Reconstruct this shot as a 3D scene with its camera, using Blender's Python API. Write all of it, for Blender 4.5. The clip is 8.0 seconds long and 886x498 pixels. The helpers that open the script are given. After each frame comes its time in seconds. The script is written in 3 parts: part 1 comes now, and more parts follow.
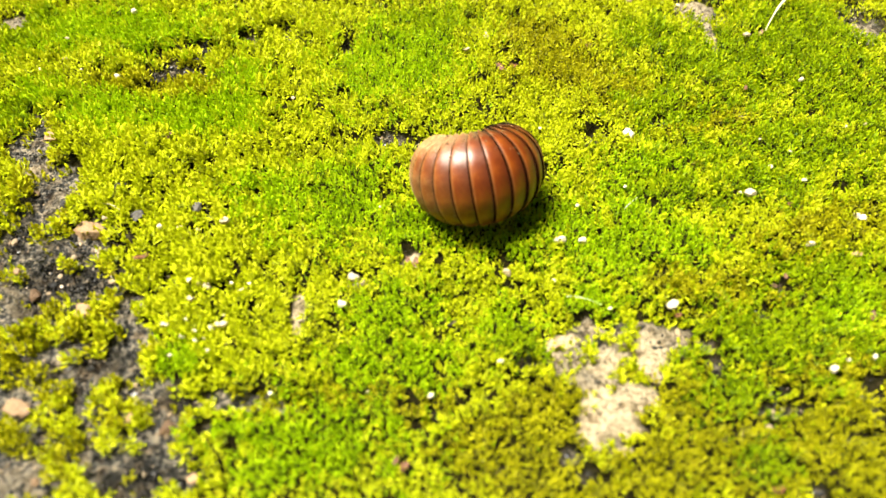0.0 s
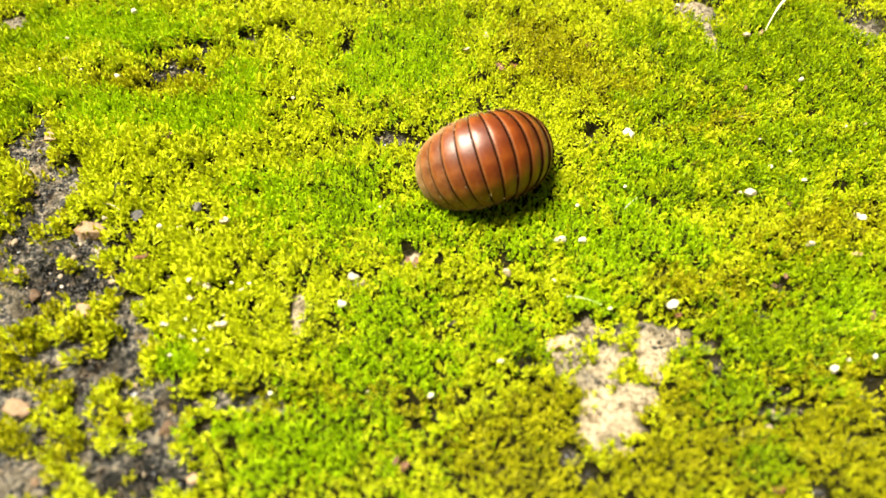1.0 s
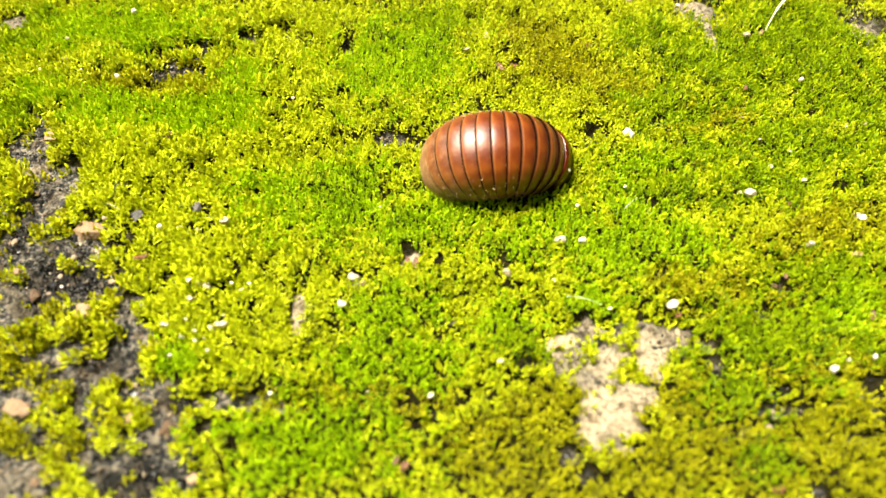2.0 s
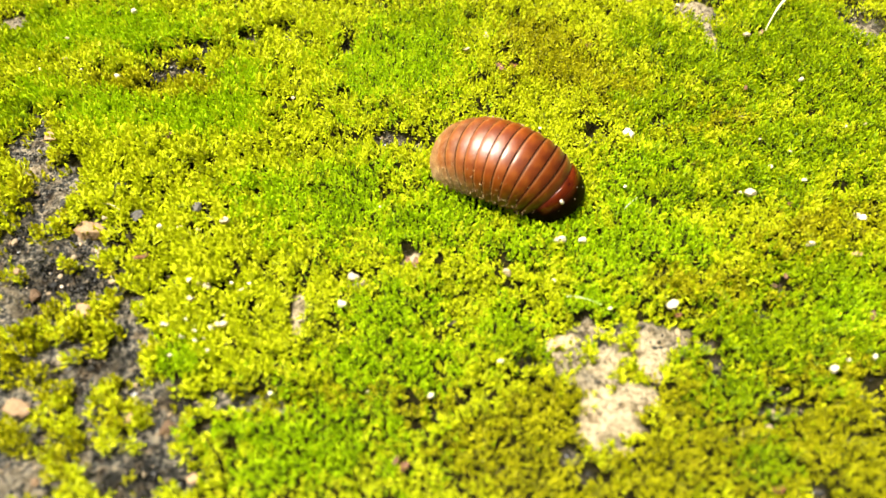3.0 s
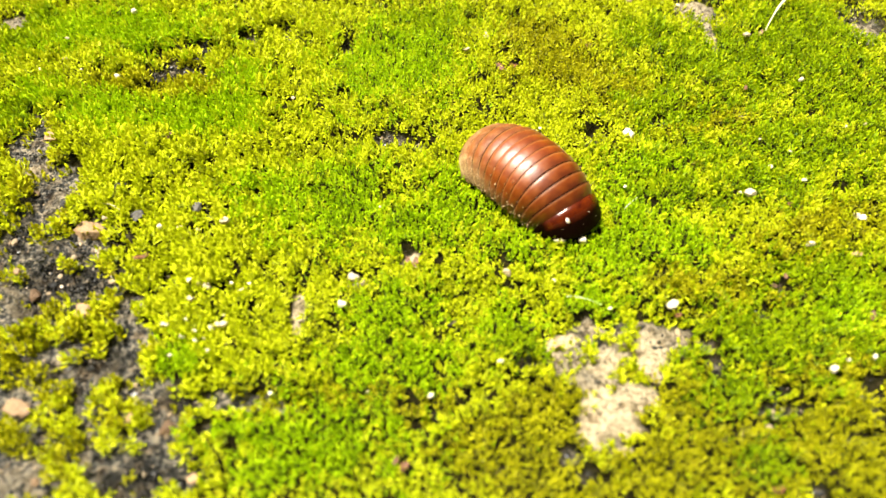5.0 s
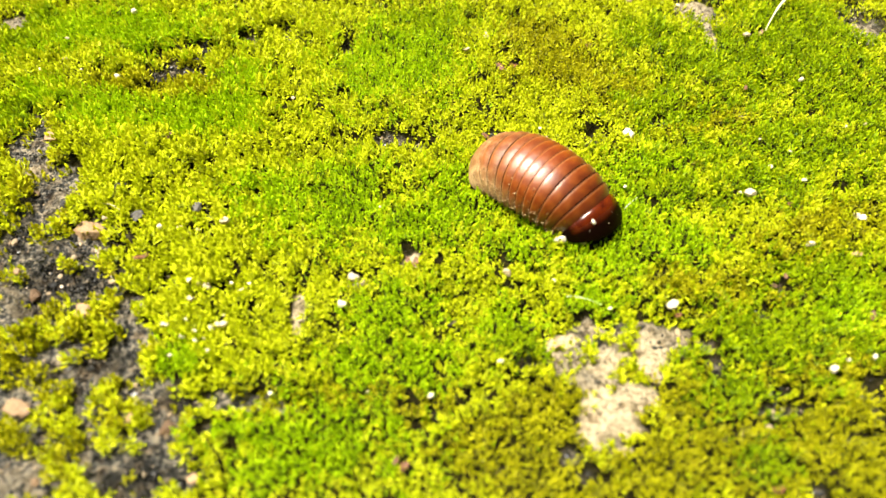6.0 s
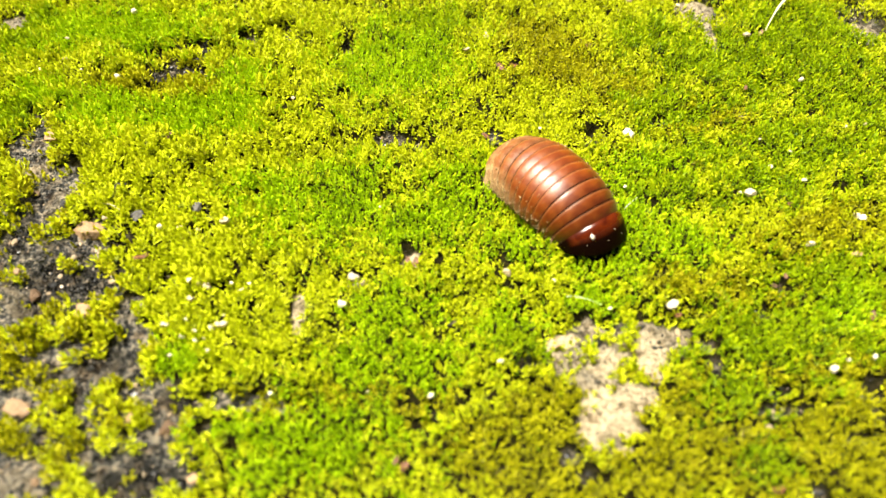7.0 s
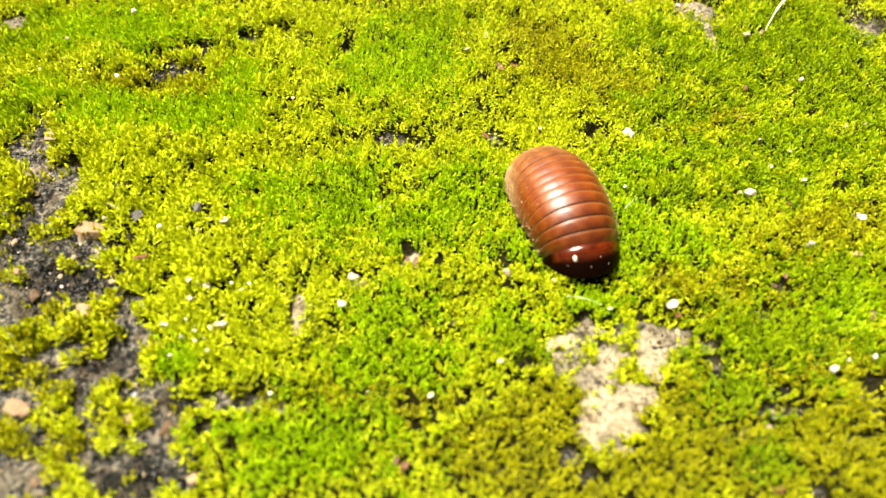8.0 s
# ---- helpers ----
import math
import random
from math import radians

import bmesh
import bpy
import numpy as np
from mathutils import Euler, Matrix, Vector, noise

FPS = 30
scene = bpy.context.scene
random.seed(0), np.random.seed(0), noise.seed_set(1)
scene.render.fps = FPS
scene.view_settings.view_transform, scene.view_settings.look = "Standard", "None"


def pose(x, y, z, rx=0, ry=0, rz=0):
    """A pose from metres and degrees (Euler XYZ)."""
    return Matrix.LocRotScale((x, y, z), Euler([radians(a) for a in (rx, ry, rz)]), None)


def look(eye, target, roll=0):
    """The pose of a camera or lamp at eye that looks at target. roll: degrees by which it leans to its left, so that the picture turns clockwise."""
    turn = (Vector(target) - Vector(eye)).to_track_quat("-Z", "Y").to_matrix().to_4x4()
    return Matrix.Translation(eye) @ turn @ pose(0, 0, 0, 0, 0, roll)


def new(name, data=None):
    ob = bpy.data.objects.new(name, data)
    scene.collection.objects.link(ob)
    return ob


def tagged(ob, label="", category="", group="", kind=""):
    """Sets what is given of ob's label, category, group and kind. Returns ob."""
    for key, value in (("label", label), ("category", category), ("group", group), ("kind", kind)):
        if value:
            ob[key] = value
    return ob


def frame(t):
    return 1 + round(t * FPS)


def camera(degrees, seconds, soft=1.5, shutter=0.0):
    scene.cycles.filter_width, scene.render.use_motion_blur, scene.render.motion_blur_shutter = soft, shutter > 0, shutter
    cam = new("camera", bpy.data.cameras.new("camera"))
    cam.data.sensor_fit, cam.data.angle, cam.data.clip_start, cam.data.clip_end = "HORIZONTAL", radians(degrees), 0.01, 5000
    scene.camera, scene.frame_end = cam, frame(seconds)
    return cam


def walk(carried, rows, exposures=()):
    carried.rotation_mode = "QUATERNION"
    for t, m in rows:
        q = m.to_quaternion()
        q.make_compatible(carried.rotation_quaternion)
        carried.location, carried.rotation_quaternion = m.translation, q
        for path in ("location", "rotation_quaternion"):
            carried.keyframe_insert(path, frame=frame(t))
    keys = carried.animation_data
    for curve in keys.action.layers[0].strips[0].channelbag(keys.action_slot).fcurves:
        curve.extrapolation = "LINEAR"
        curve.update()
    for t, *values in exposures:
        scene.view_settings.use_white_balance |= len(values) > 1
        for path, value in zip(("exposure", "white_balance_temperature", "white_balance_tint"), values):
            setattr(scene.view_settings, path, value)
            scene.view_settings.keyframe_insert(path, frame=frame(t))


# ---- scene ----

cam = camera(62.0, 8.0, soft=1.5)
EYE, AIM = (0, -0.1047, 0.134), (0, 0, 0)
walk(cam, [(0.0, look(EYE, AIM)), (8.0, look(EYE, AIM))], exposures=[(0.0, 1.71), (8.0, 1.71)])
# a phone's open lens, focused on the animal
cam.data.dof.use_dof, cam.data.dof.focus_distance, cam.data.dof.aperture_fstop = True, 0.200, 10.5

# ---- light: bright hazy daylight, high and from one side ----
SUN_FROM = Vector((-0.30, 0.14, 0.94)).normalized()
world = bpy.data.worlds.new("sky")
scene.world = world
world.use_nodes = True
sky = world.node_tree.nodes.new("ShaderNodeTexSky")
sky.sky_type, sky.sun_disc = "NISHITA", False
sky.sun_elevation = math.asin(SUN_FROM.z)
sky.sun_rotation = math.atan2(SUN_FROM.x, SUN_FROM.y)
sky.air_density, sky.dust_density, sky.ozone_density = 0.6, 8.0, 0.3
world.node_tree.nodes["Background"].inputs["Strength"].default_value = 0.012
world.node_tree.links.new(sky.outputs[0], world.node_tree.nodes["Background"].inputs["Color"])
sun = new("sun", bpy.data.lights.new("sun", "SUN"))
sun.data.energy, sun.data.angle, sun.data.color = 5.0, radians(26), (1.0, 0.95, 0.81)
sun.matrix_basis = look(SUN_FROM * 5, (0, 0, 0))

MM = 0.001


# ---- materials ----
class Nodes:
    """A small wrapper that adds and wires shader nodes."""

    def __init__(self, name):
        self.mat = bpy.data.materials.new(name)
        self.mat.use_nodes = True
        self.tree = self.mat.node_tree
        self.shader = self.tree.nodes["Principled BSDF"]

    def add(self, kind, **inputs):
        node = self.tree.nodes.new(kind)
        for key, value in inputs.items():
            self.put(node.inputs[key.replace("_", " ")], value)
        return node

    def put(self, socket, value):
        if isinstance(value, bpy.types.NodeSocket):
            self.tree.links.new(value, socket)
        elif isinstance(value, tuple) and len(value) == 3:
            socket.default_value = (*value, 1)
        else:
            socket.default_value = value

    def set(self, **inputs):
        for key, value in inputs.items():
            self.put(self.shader.inputs[key.replace("_", " ")], value)

    def place(self):
        return self.add("ShaderNodeNewGeometry").outputs["Position"]

    def own_place(self):
        return self.add("ShaderNodeTexCoord").outputs["Object"]

    def noise(self, scale, detail=4.0, rough=0.6, where=None):
        return self.add("ShaderNodeTexNoise", Vector=where or self.place(), Scale=scale, Detail=detail, Roughness=rough).outputs["Fac"]

    def cells(self, scale, where=None):
        return self.add("ShaderNodeTexVoronoi", Vector=where or self.place(), Scale=scale)

    def ramp(self, fac, *stops):
        node = self.add("ShaderNodeValToRGB", Fac=fac)
        ramp = node.color_ramp
        while len(ramp.elements) < len(stops):
            ramp.elements.new(0.5)
        for element, (at, colour) in zip(ramp.elements, stops):
            element.position = at
            element.color = (*colour, 1) if isinstance(colour, tuple) else (colour, colour, colour, 1)
        return node.outputs["Color"]

    def mix(self, fac, a, b, how="MIX"):
        node = self.tree.nodes.new("ShaderNodeMix")
        node.data_type, node.blend_type = "RGBA", how
        for socket, value in zip((node.inputs[0], node.inputs[6], node.inputs[7]), (fac, a, b)):
            self.put(socket, value)
        return node.outputs[2]

    def sum(self, a, b, how="ADD"):
        node = self.tree.nodes.new("ShaderNodeMath")
        node.operation = how
        self.put(node.inputs[0], a)
        self.put(node.inputs[1], b)
        return node.outputs[0]

    def attribute(self, name):
        node = self.tree.nodes.new("ShaderNodeAttribute")
        node.attribute_name = name
        return node.outputs["Fac"]

    def island(self):
        return self.add("ShaderNodeNewGeometry").outputs["Random Per Island"]

    def own_random(self):
        return self.add("ShaderNodeObjectInfo").outputs["Random"]

    def bump(self, height, depth, strength=1.0):
        self.set(Normal=self.add("ShaderNodeBump", Height=height, Distance=depth, Strength=strength).outputs["Normal"])


def leafy(name, dark, mid, light, through_share=0.35, warm=0.5):
    """Moss leaves: thin, a little translucent, each leaf of its own tone, bases darkened as painted shade; old leaves
    turn straw.
    """
    n = Nodes(name)
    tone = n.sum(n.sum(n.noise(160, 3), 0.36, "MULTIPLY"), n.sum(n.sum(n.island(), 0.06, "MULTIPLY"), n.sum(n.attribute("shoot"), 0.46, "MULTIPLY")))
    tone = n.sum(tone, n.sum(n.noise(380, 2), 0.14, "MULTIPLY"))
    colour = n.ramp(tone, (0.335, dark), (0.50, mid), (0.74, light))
    old = n.ramp(n.noise(420, 3), (0.60, 0.0), (0.70, 1.0))
    colour = n.mix(n.sum(old, warm, "MULTIPLY"), colour, (0.30, 0.16, 0.02))
    n.set(Base_Color=colour, Roughness=0.5, Specular_IOR_Level=0.12)
    glow = n.add("ShaderNodeBsdfTranslucent", Color=n.mix(0.4, colour, light))
    both = n.add("ShaderNodeMixShader", Fac=through_share)
    n.tree.links.new(n.shader.outputs[0], both.inputs[1])
    n.tree.links.new(glow.outputs[0], both.inputs[2])
    n.tree.links.new(both.outputs[0], n.tree.nodes["Material Output"].inputs["Surface"])
    return n.mat


def ground_material():
    """Weathered concrete: dark wet grey stone, pale worn stone, dark humus with painted gap shade under the moss, and a
    green film farther out.
    """
    n = Nodes("mossy_ground")
    fine, mid, coarse, grit = n.noise(2400, 5, 0.7), n.noise(760, 4, 0.62), n.noise(150, 5, 0.6), n.cells(900)
    mottle = n.sum(n.sum(fine, 0.42, "MULTIPLY"), n.sum(n.sum(mid, 0.43, "MULTIPLY"), n.sum(coarse, 0.15, "MULTIPLY")))
    grey = n.ramp(mottle, (0.445, (0.004, 0.004, 0.004)), (0.475, (0.024, 0.024, 0.024)), (0.50, (0.075, 0.074, 0.071)), (0.53, (0.19, 0.172, 0.142)), (0.57, (0.46, 0.38, 0.26)))
    pale = n.ramp(mottle, (0.39, (0.06, 0.043, 0.024)), (0.435, (0.24, 0.185, 0.115)), (0.475, (0.37, 0.29, 0.175)), (0.53, (0.52, 0.43, 0.285)))
    stain = n.ramp(n.noise(240, 3), (0.54, 0.0), (0.64, 0.45))
    rust = n.ramp(mottle, (0.42, (0.012, 0.005, 0.001)), (0.58, (0.19, 0.095, 0.020)))
    grey = n.mix(stain, grey, rust)
    worn = n.ramp(n.noise(170, 5, 0.68), (0.54, 0.0), (0.63, 0.8))
    grey = n.mix(worn, grey, n.mix(0.45, pale, (0.05, 0.042, 0.034)))
    grey = n.mix(n.sum(n.attribute("damp"), 0.9, "MULTIPLY"), grey, (0.34, 0.33, 0.32), "MULTIPLY")
    sand = n.ramp(grit.outputs["Distance"], (0.10, 1.0), (0.35, 0.0))
    pale = n.mix(n.sum(sand, 0.22, "MULTIPLY"), pale, (0.42, 0.34, 0.22))
    pale = n.mix(n.ramp(n.noise(330, 3), (0.56, 0.0), (0.66, 0.6)), pale, rust)
    # brown humus, taken near black to put the gaps' shade into its colour
    humus_shade = n.ramp(mottle, (0.38, (0.006, 0.006, 0.002)), (0.55, (0.030, 0.026, 0.008)), (0.66, (0.10, 0.065, 0.025)))
    near = n.mix(n.attribute("pale"), n.mix(n.attribute("bare"), humus_shade, grey), pale)
    broad = n.sum(n.sum(n.noise(9, 6, 0.65), 0.6, "MULTIPLY"), n.sum(n.noise(1.3, 5, 0.6), 0.4, "MULTIPLY"))
    slab = n.ramp(broad, (0.40, (0.06, 0.058, 0.050)), (0.50, (0.15, 0.14, 0.115)), (0.60, (0.27, 0.245, 0.19)))
    film = n.ramp(n.sum(n.sum(n.noise(26, 6, 0.7), 0.6, "MULTIPLY"), n.sum(n.noise(2.2, 4, 0.6), 0.4, "MULTIPLY")), (0.46, (0.0, 0.0, 0.0)), (0.54, (1.0, 1.0, 1.0)))
    green = n.ramp(n.noise(70, 5, 0.7), (0.38, (0.045, 0.075, 0.003)), (0.62, (0.24, 0.30, 0.006)))
    colour = n.mix(n.attribute("outer"), near, n.mix(film, slab, green))
    wet = n.sum(n.ramp(coarse, (0.4, 0.30), (0.65, 0.62)), n.sum(n.attribute("damp"), 0.14, "MULTIPLY"), "SUBTRACT")
    gloss = n.sum(n.sum(n.sum(n.attribute("bare"), n.attribute("pale"), "SUBTRACT"), 0.5, "MULTIPLY"), 0.05, "MAXIMUM")
    n.set(Base_Color=colour, Roughness=n.sum(wet, n.sum(n.attribute("outer"), 0.4, "MULTIPLY")), Specular_IOR_Level=n.sum(gloss, n.sum(1.0, n.attribute("outer"), "SUBTRACT"), "MULTIPLY"))
    n.bump(n.sum(n.sum(fine, 0.5, "MULTIPLY"), n.sum(mid, 0.9, "MULTIPLY")), n.sum(0.0030, n.sum(n.attribute("pale"), 0.0014, "MULTIPLY"), "SUBTRACT"), 1.0)
    return n.mat


def stone_material(name, dark, light, rough=0.7):
    n = Nodes(name)
    where = n.own_place()
    fac = n.sum(n.sum(n.noise(1400, 5, 0.7, where), 0.6, "MULTIPLY"), n.sum(n.own_random(), 0.4, "MULTIPLY"))
    n.set(Base_Color=n.ramp(fac, (0.3, dark), (0.62, light)), Roughness=rough)
    n.bump(n.noise(2500, 3, 0.6, where), 0.0003, 0.8)
    return n.mat


def grit_material():
    n = Nodes("grit_grains")
    n.set(Base_Color=n.ramp(n.island(), (0.0, (0.006, 0.006, 0.006)), (0.6, (0.030, 0.029, 0.027)), (0.80, (0.10, 0.088, 0.070)), (1.0, (0.40, 0.30, 0.19))), Roughness=0.3)
    return n.mat


def shell_material():
    """Chestnut-brown polished horn with fine pits, scratches and dried mud towards the sides and the tail, where a pale
    sheen is painted in too.
    """
    n = Nodes("chestnut_shell")
    where = n.own_place()
    streak, pits, cloud = n.noise(500, 4, 0.65, where), n.noise(3800, 3, 0.7, where), n.noise(210, 3, 0.5, where)
    colour = n.ramp(n.sum(n.sum(cloud, 0.7, "MULTIPLY"), n.sum(streak, 0.3, "MULTIPLY")), (0.32, (0.060, 0.0070, 0.0001)), (0.50, (0.132, 0.0230, 0.0002)), (0.68, (0.210, 0.048, 0.0006)))
    # tan rear edge, lightened to paint the glint on its rolled lip
    colour = n.mix(n.sum(n.attribute("lip"), 0.42, "MULTIPLY"), colour, (0.34, 0.13, 0.035))
    speck = n.ramp(n.sum(n.sum(pits, 0.55, "MULTIPLY"), n.sum(streak, 0.45, "MULTIPLY")), (0.49, 0.0), (0.57, 1.0))
    # darker front plates and overlaps: pigment bands with shade painted in
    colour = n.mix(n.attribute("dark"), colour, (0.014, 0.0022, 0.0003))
    # tan dust that also paints the pale reflections on flanks and tail
    dust_sheen = n.sum(n.attribute("dust_sheen"), n.sum(speck, n.sum(0.65, n.sum(n.attribute("lip"), 0.35, "MULTIPLY")), "MULTIPLY"), "MULTIPLY")
    dust_sheen = n.sum(dust_sheen, n.sum(n.attribute("dust_sheen"), 0.34, "MULTIPLY"))
    colour = n.mix(dust_sheen, colour, (0.48, 0.31, 0.135))
    # near-black groove shade painted on each plate's rear edge and inner face
    colour = n.mix(n.attribute("seam_shade"), colour, (0.008, 0.002, 0.0005))
    n.set(Base_Color=colour, Roughness=n.sum(n.sum(n.sum(dust_sheen, n.attribute("seam_shade")), 0.30, "MULTIPLY"), n.sum(0.24, n.sum(n.noise(420, 4, 0.6, where), 0.27, "MULTIPLY"))), Specular_IOR_Level=n.sum(0.54, n.sum(n.attribute("seam_shade"), 0.54, "MULTIPLY"), "SUBTRACT"),
          Sheen_Weight=n.sum(n.sum(n.attribute("dust_sheen"), 0.20, "MULTIPLY"), 0.03), Sheen_Roughness=0.45, Sheen_Tint=(1.0, 0.72, 0.40, 1.0))
    n.bump(n.sum(n.sum(n.sum(pits, 0.25, "MULTIPLY"), n.sum(streak, 0.9, "MULTIPLY")), n.sum(speck, dust_sheen, "MULTIPLY")), 0.00014, 0.5)
    return n.mat


def shield_material():
    """Polished red-brown horn that turns black towards its margin, the black widened to paint shade at the front."""
    n = Nodes("polished_dark_horn")
    where = n.own_place()
    colour = n.ramp(n.noise(300, 4, 0.6, where), (0.35, (0.040, 0.0042, 0.0002)), (0.65, (0.110, 0.0155, 0.0005)))
    # dark margin, spread inwards as painted shade
    colour = n.mix(n.ramp(n.attribute("dark"), (0.0, 0.0), (0.75, 1.0)), colour, (0.0035, 0.0008, 0.0002))
    rim = n.ramp(n.attribute("dark"), (0.0, 0.0), (0.6, 1.0))
    n.set(Base_Color=colour, Roughness=n.sum(n.sum(rim, 0.3, "MULTIPLY"), 0.2), Specular_IOR_Level=n.sum(0.5, n.sum(rim, 0.46, "MULTIPLY"), "SUBTRACT"))
    n.bump(n.noise(900, 4, 0.6, where), 0.0001, 0.25)
    return n.mat


def plain_material(name, dark, light, rough=0.4, scale=900):
    n = Nodes(name)
    n.set(Base_Color=n.ramp(n.noise(scale, 4, 0.6, n.own_place()), (0.35, dark), (0.65, light)), Roughness=rough)
    return n.mat


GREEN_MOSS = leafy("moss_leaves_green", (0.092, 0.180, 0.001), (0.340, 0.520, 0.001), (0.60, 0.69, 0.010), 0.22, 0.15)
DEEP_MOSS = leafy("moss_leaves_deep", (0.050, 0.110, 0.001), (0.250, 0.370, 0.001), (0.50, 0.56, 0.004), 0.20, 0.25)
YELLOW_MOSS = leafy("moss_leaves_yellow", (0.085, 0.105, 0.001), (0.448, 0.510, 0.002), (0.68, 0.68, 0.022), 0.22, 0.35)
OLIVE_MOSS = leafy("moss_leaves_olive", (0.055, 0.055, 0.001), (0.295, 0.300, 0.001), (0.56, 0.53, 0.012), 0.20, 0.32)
GROUND = ground_material()
WHITE_STONE = stone_material("quartz", (0.36, 0.28, 0.17), (0.68, 0.60, 0.45), 0.5)
GREY_STONE = stone_material("grey_stone", (0.006, 0.0056, 0.005), (0.14, 0.128, 0.112), 0.9)
TAN_STONE = stone_material("tan_stone", (0.085, 0.046, 0.020), (0.31, 0.195, 0.098))
GRIT = grit_material()
SHELL = shell_material()
FRONT = shield_material()
HEAD = plain_material("dark_horn", (0.002, 0.001, 0.0007), (0.006, 0.002, 0.001), 0.45)
HEAD.node_tree.nodes["Principled BSDF"].inputs["Specular IOR Level"].default_value = 0.06
LEG = plain_material("leg_horn", (0.025, 0.012, 0.006), (0.075, 0.035, 0.015), 0.35)
EYE_BLACK = plain_material("eye", (0.004, 0.004, 0.004), (0.010, 0.009, 0.008), 0.1)
MUD = plain_material("dried_mud", (0.07, 0.036, 0.014), (0.40, 0.27, 0.13), 0.9)
CRUMB_WHITE = plain_material("pale_crumb", (0.22, 0.16, 0.10), (0.72, 0.64, 0.52), 0.6)
STRAW = plain_material("straw", (0.60, 0.53, 0.28), (0.80, 0.73, 0.46), 0.6)
FIBRE = plain_material("fibre", (0.45, 0.50, 0.28), (0.70, 0.72, 0.50), 0.6)
DEAD_LEAF = plain_material("dead_leaf", (0.045, 0.017, 0.005), (0.17, 0.070, 0.019), 0.6)


# ---- mesh helpers ----
def mesh_of(name, verts, faces, material, smooth=True, attributes=None):
    me = bpy.data.meshes.new(name)
    me.from_pydata([tuple(v) for v in verts], [], faces)
    me.materials.append(material)
    if smooth:
        me.shade_smooth()
    for key, values in (attributes or {}).items():
        me.attributes.new(key, "FLOAT", "POINT").data.foreach_set("value", np.asarray(values, dtype=np.float32))
    me.update()
    return me


def part(name, me, parent, label=""):
    ob = new(name, me)
    ob.parent = parent
    return tagged(ob, label=label)


def bm_mesh(name, bm, material, smooth=True):
    me = bpy.data.meshes.new(name)
    bm.to_mesh(me)
    bm.free()
    me.materials.append(material)
    if smooth:
        me.shade_smooth()
    return me


# ---- the plan of the ground, in millimetres: centre and radii of each patch ----
# dark damp stone
ROCK = [
    (-107.9, 36.3, 5.4, 9.6), (-100.2, 22.1, 7.8, 7.7), (-99.8, 12.7, 9.0, 5.5), (-90.9, 2.2, 12.6, 7.6), (-87.9, -9.1, 12.8, 7.8),
    (-76.2, -7.6, 3.8, 5.5), (-70.6, -16.7, 5.6, 4.4), (-79.7, -25.2, 9.0, 4.1), (-67.5, -27.9, 7.1, 5.7), (-76.4, -31.9, 7.0, 3.3),
    (-66.6, -22.4, 6.1, 3.1), (-59.4, -37.0, 8.0, 5.0), (-55.0, -43.7, 6.1, 5.3), (-65.8, -40.7, 7.9, 5.5), (-72.9, -35.8, 4.6, 3.8),
    (-58.3, -52.3, 11.8, 5.5), (-69.3, -47.8, 5.5, 5.7), (-76.5, -55.5, 7.4, 3.2), (-41.7, -37.0, 8.6, 2.0), (-33.4, -38.9, 4.5, 1.2),
    (-100.2, 2.2, 6.0, 6.8), (-90.0, -16.5, 12.0, 5.0), (-89.0, -32.0, 14.0, 13.0), (-84.0, -50.0, 13.0, 10.0),
]
# damp stains
DAMP = [
    (-84.9, -4.4, 11.0, 8.1), (-87.0, -13.7, 10.0, 4.5), (-71.7, -27.9, 7.1, 3.4), (-101.3, 9.1, 4.1, 7.1), (-57.0, -53.4, 8.5, 4.4),
    (-53.4, -35.8, 4.6, 3.8),
]
# small dark gaps
GAPS = [
    (-70.2, 76.8, 4.5, 5.4), (-78.8, 67.1, 6.2, 4.3), (-70.9, 68.1, 3.6, 3.1), (-57.8, 83.2, 4.8, 3.1), (-48.9, 87.1, 3.8, 4.0),
    (-14.1, 39.4, 5.1, 2.8), (-5.8, 37.2, 2.1, 1.5), (12.9, 39.4, 2.7, 2.2), (39.2, 39.8, 4.2, 3.0), (59.2, 47.1, 2.8, 1.4),
    (-59.5, 30.0, 2.2, 1.4), (-29.0, 78.7, 1.5, 4.1), (-21.7, -5.5, 3.2, 1.4), (1.0, -16.8, 2.0, 1.0), (-1.8, -37.6, 1.2, 2.5),
    (-9.0, -37.8, 3.2, 0.9), (17.9, -27.5, 2.4, 1.8), (24.5, -48.2, 2.8, 1.6), (131.5, 93.0, 9.0, 12.0), (-59.0, 13.6, 2.5, 2.6),
    (-62.0, -6.8, 2.0, 3.2), (-109.6, 49.4, 4.3, 2.1), (-45.6, 20.1, 2.0, 1.1), (88.0, -34.5, 4.5, 2.5),
]
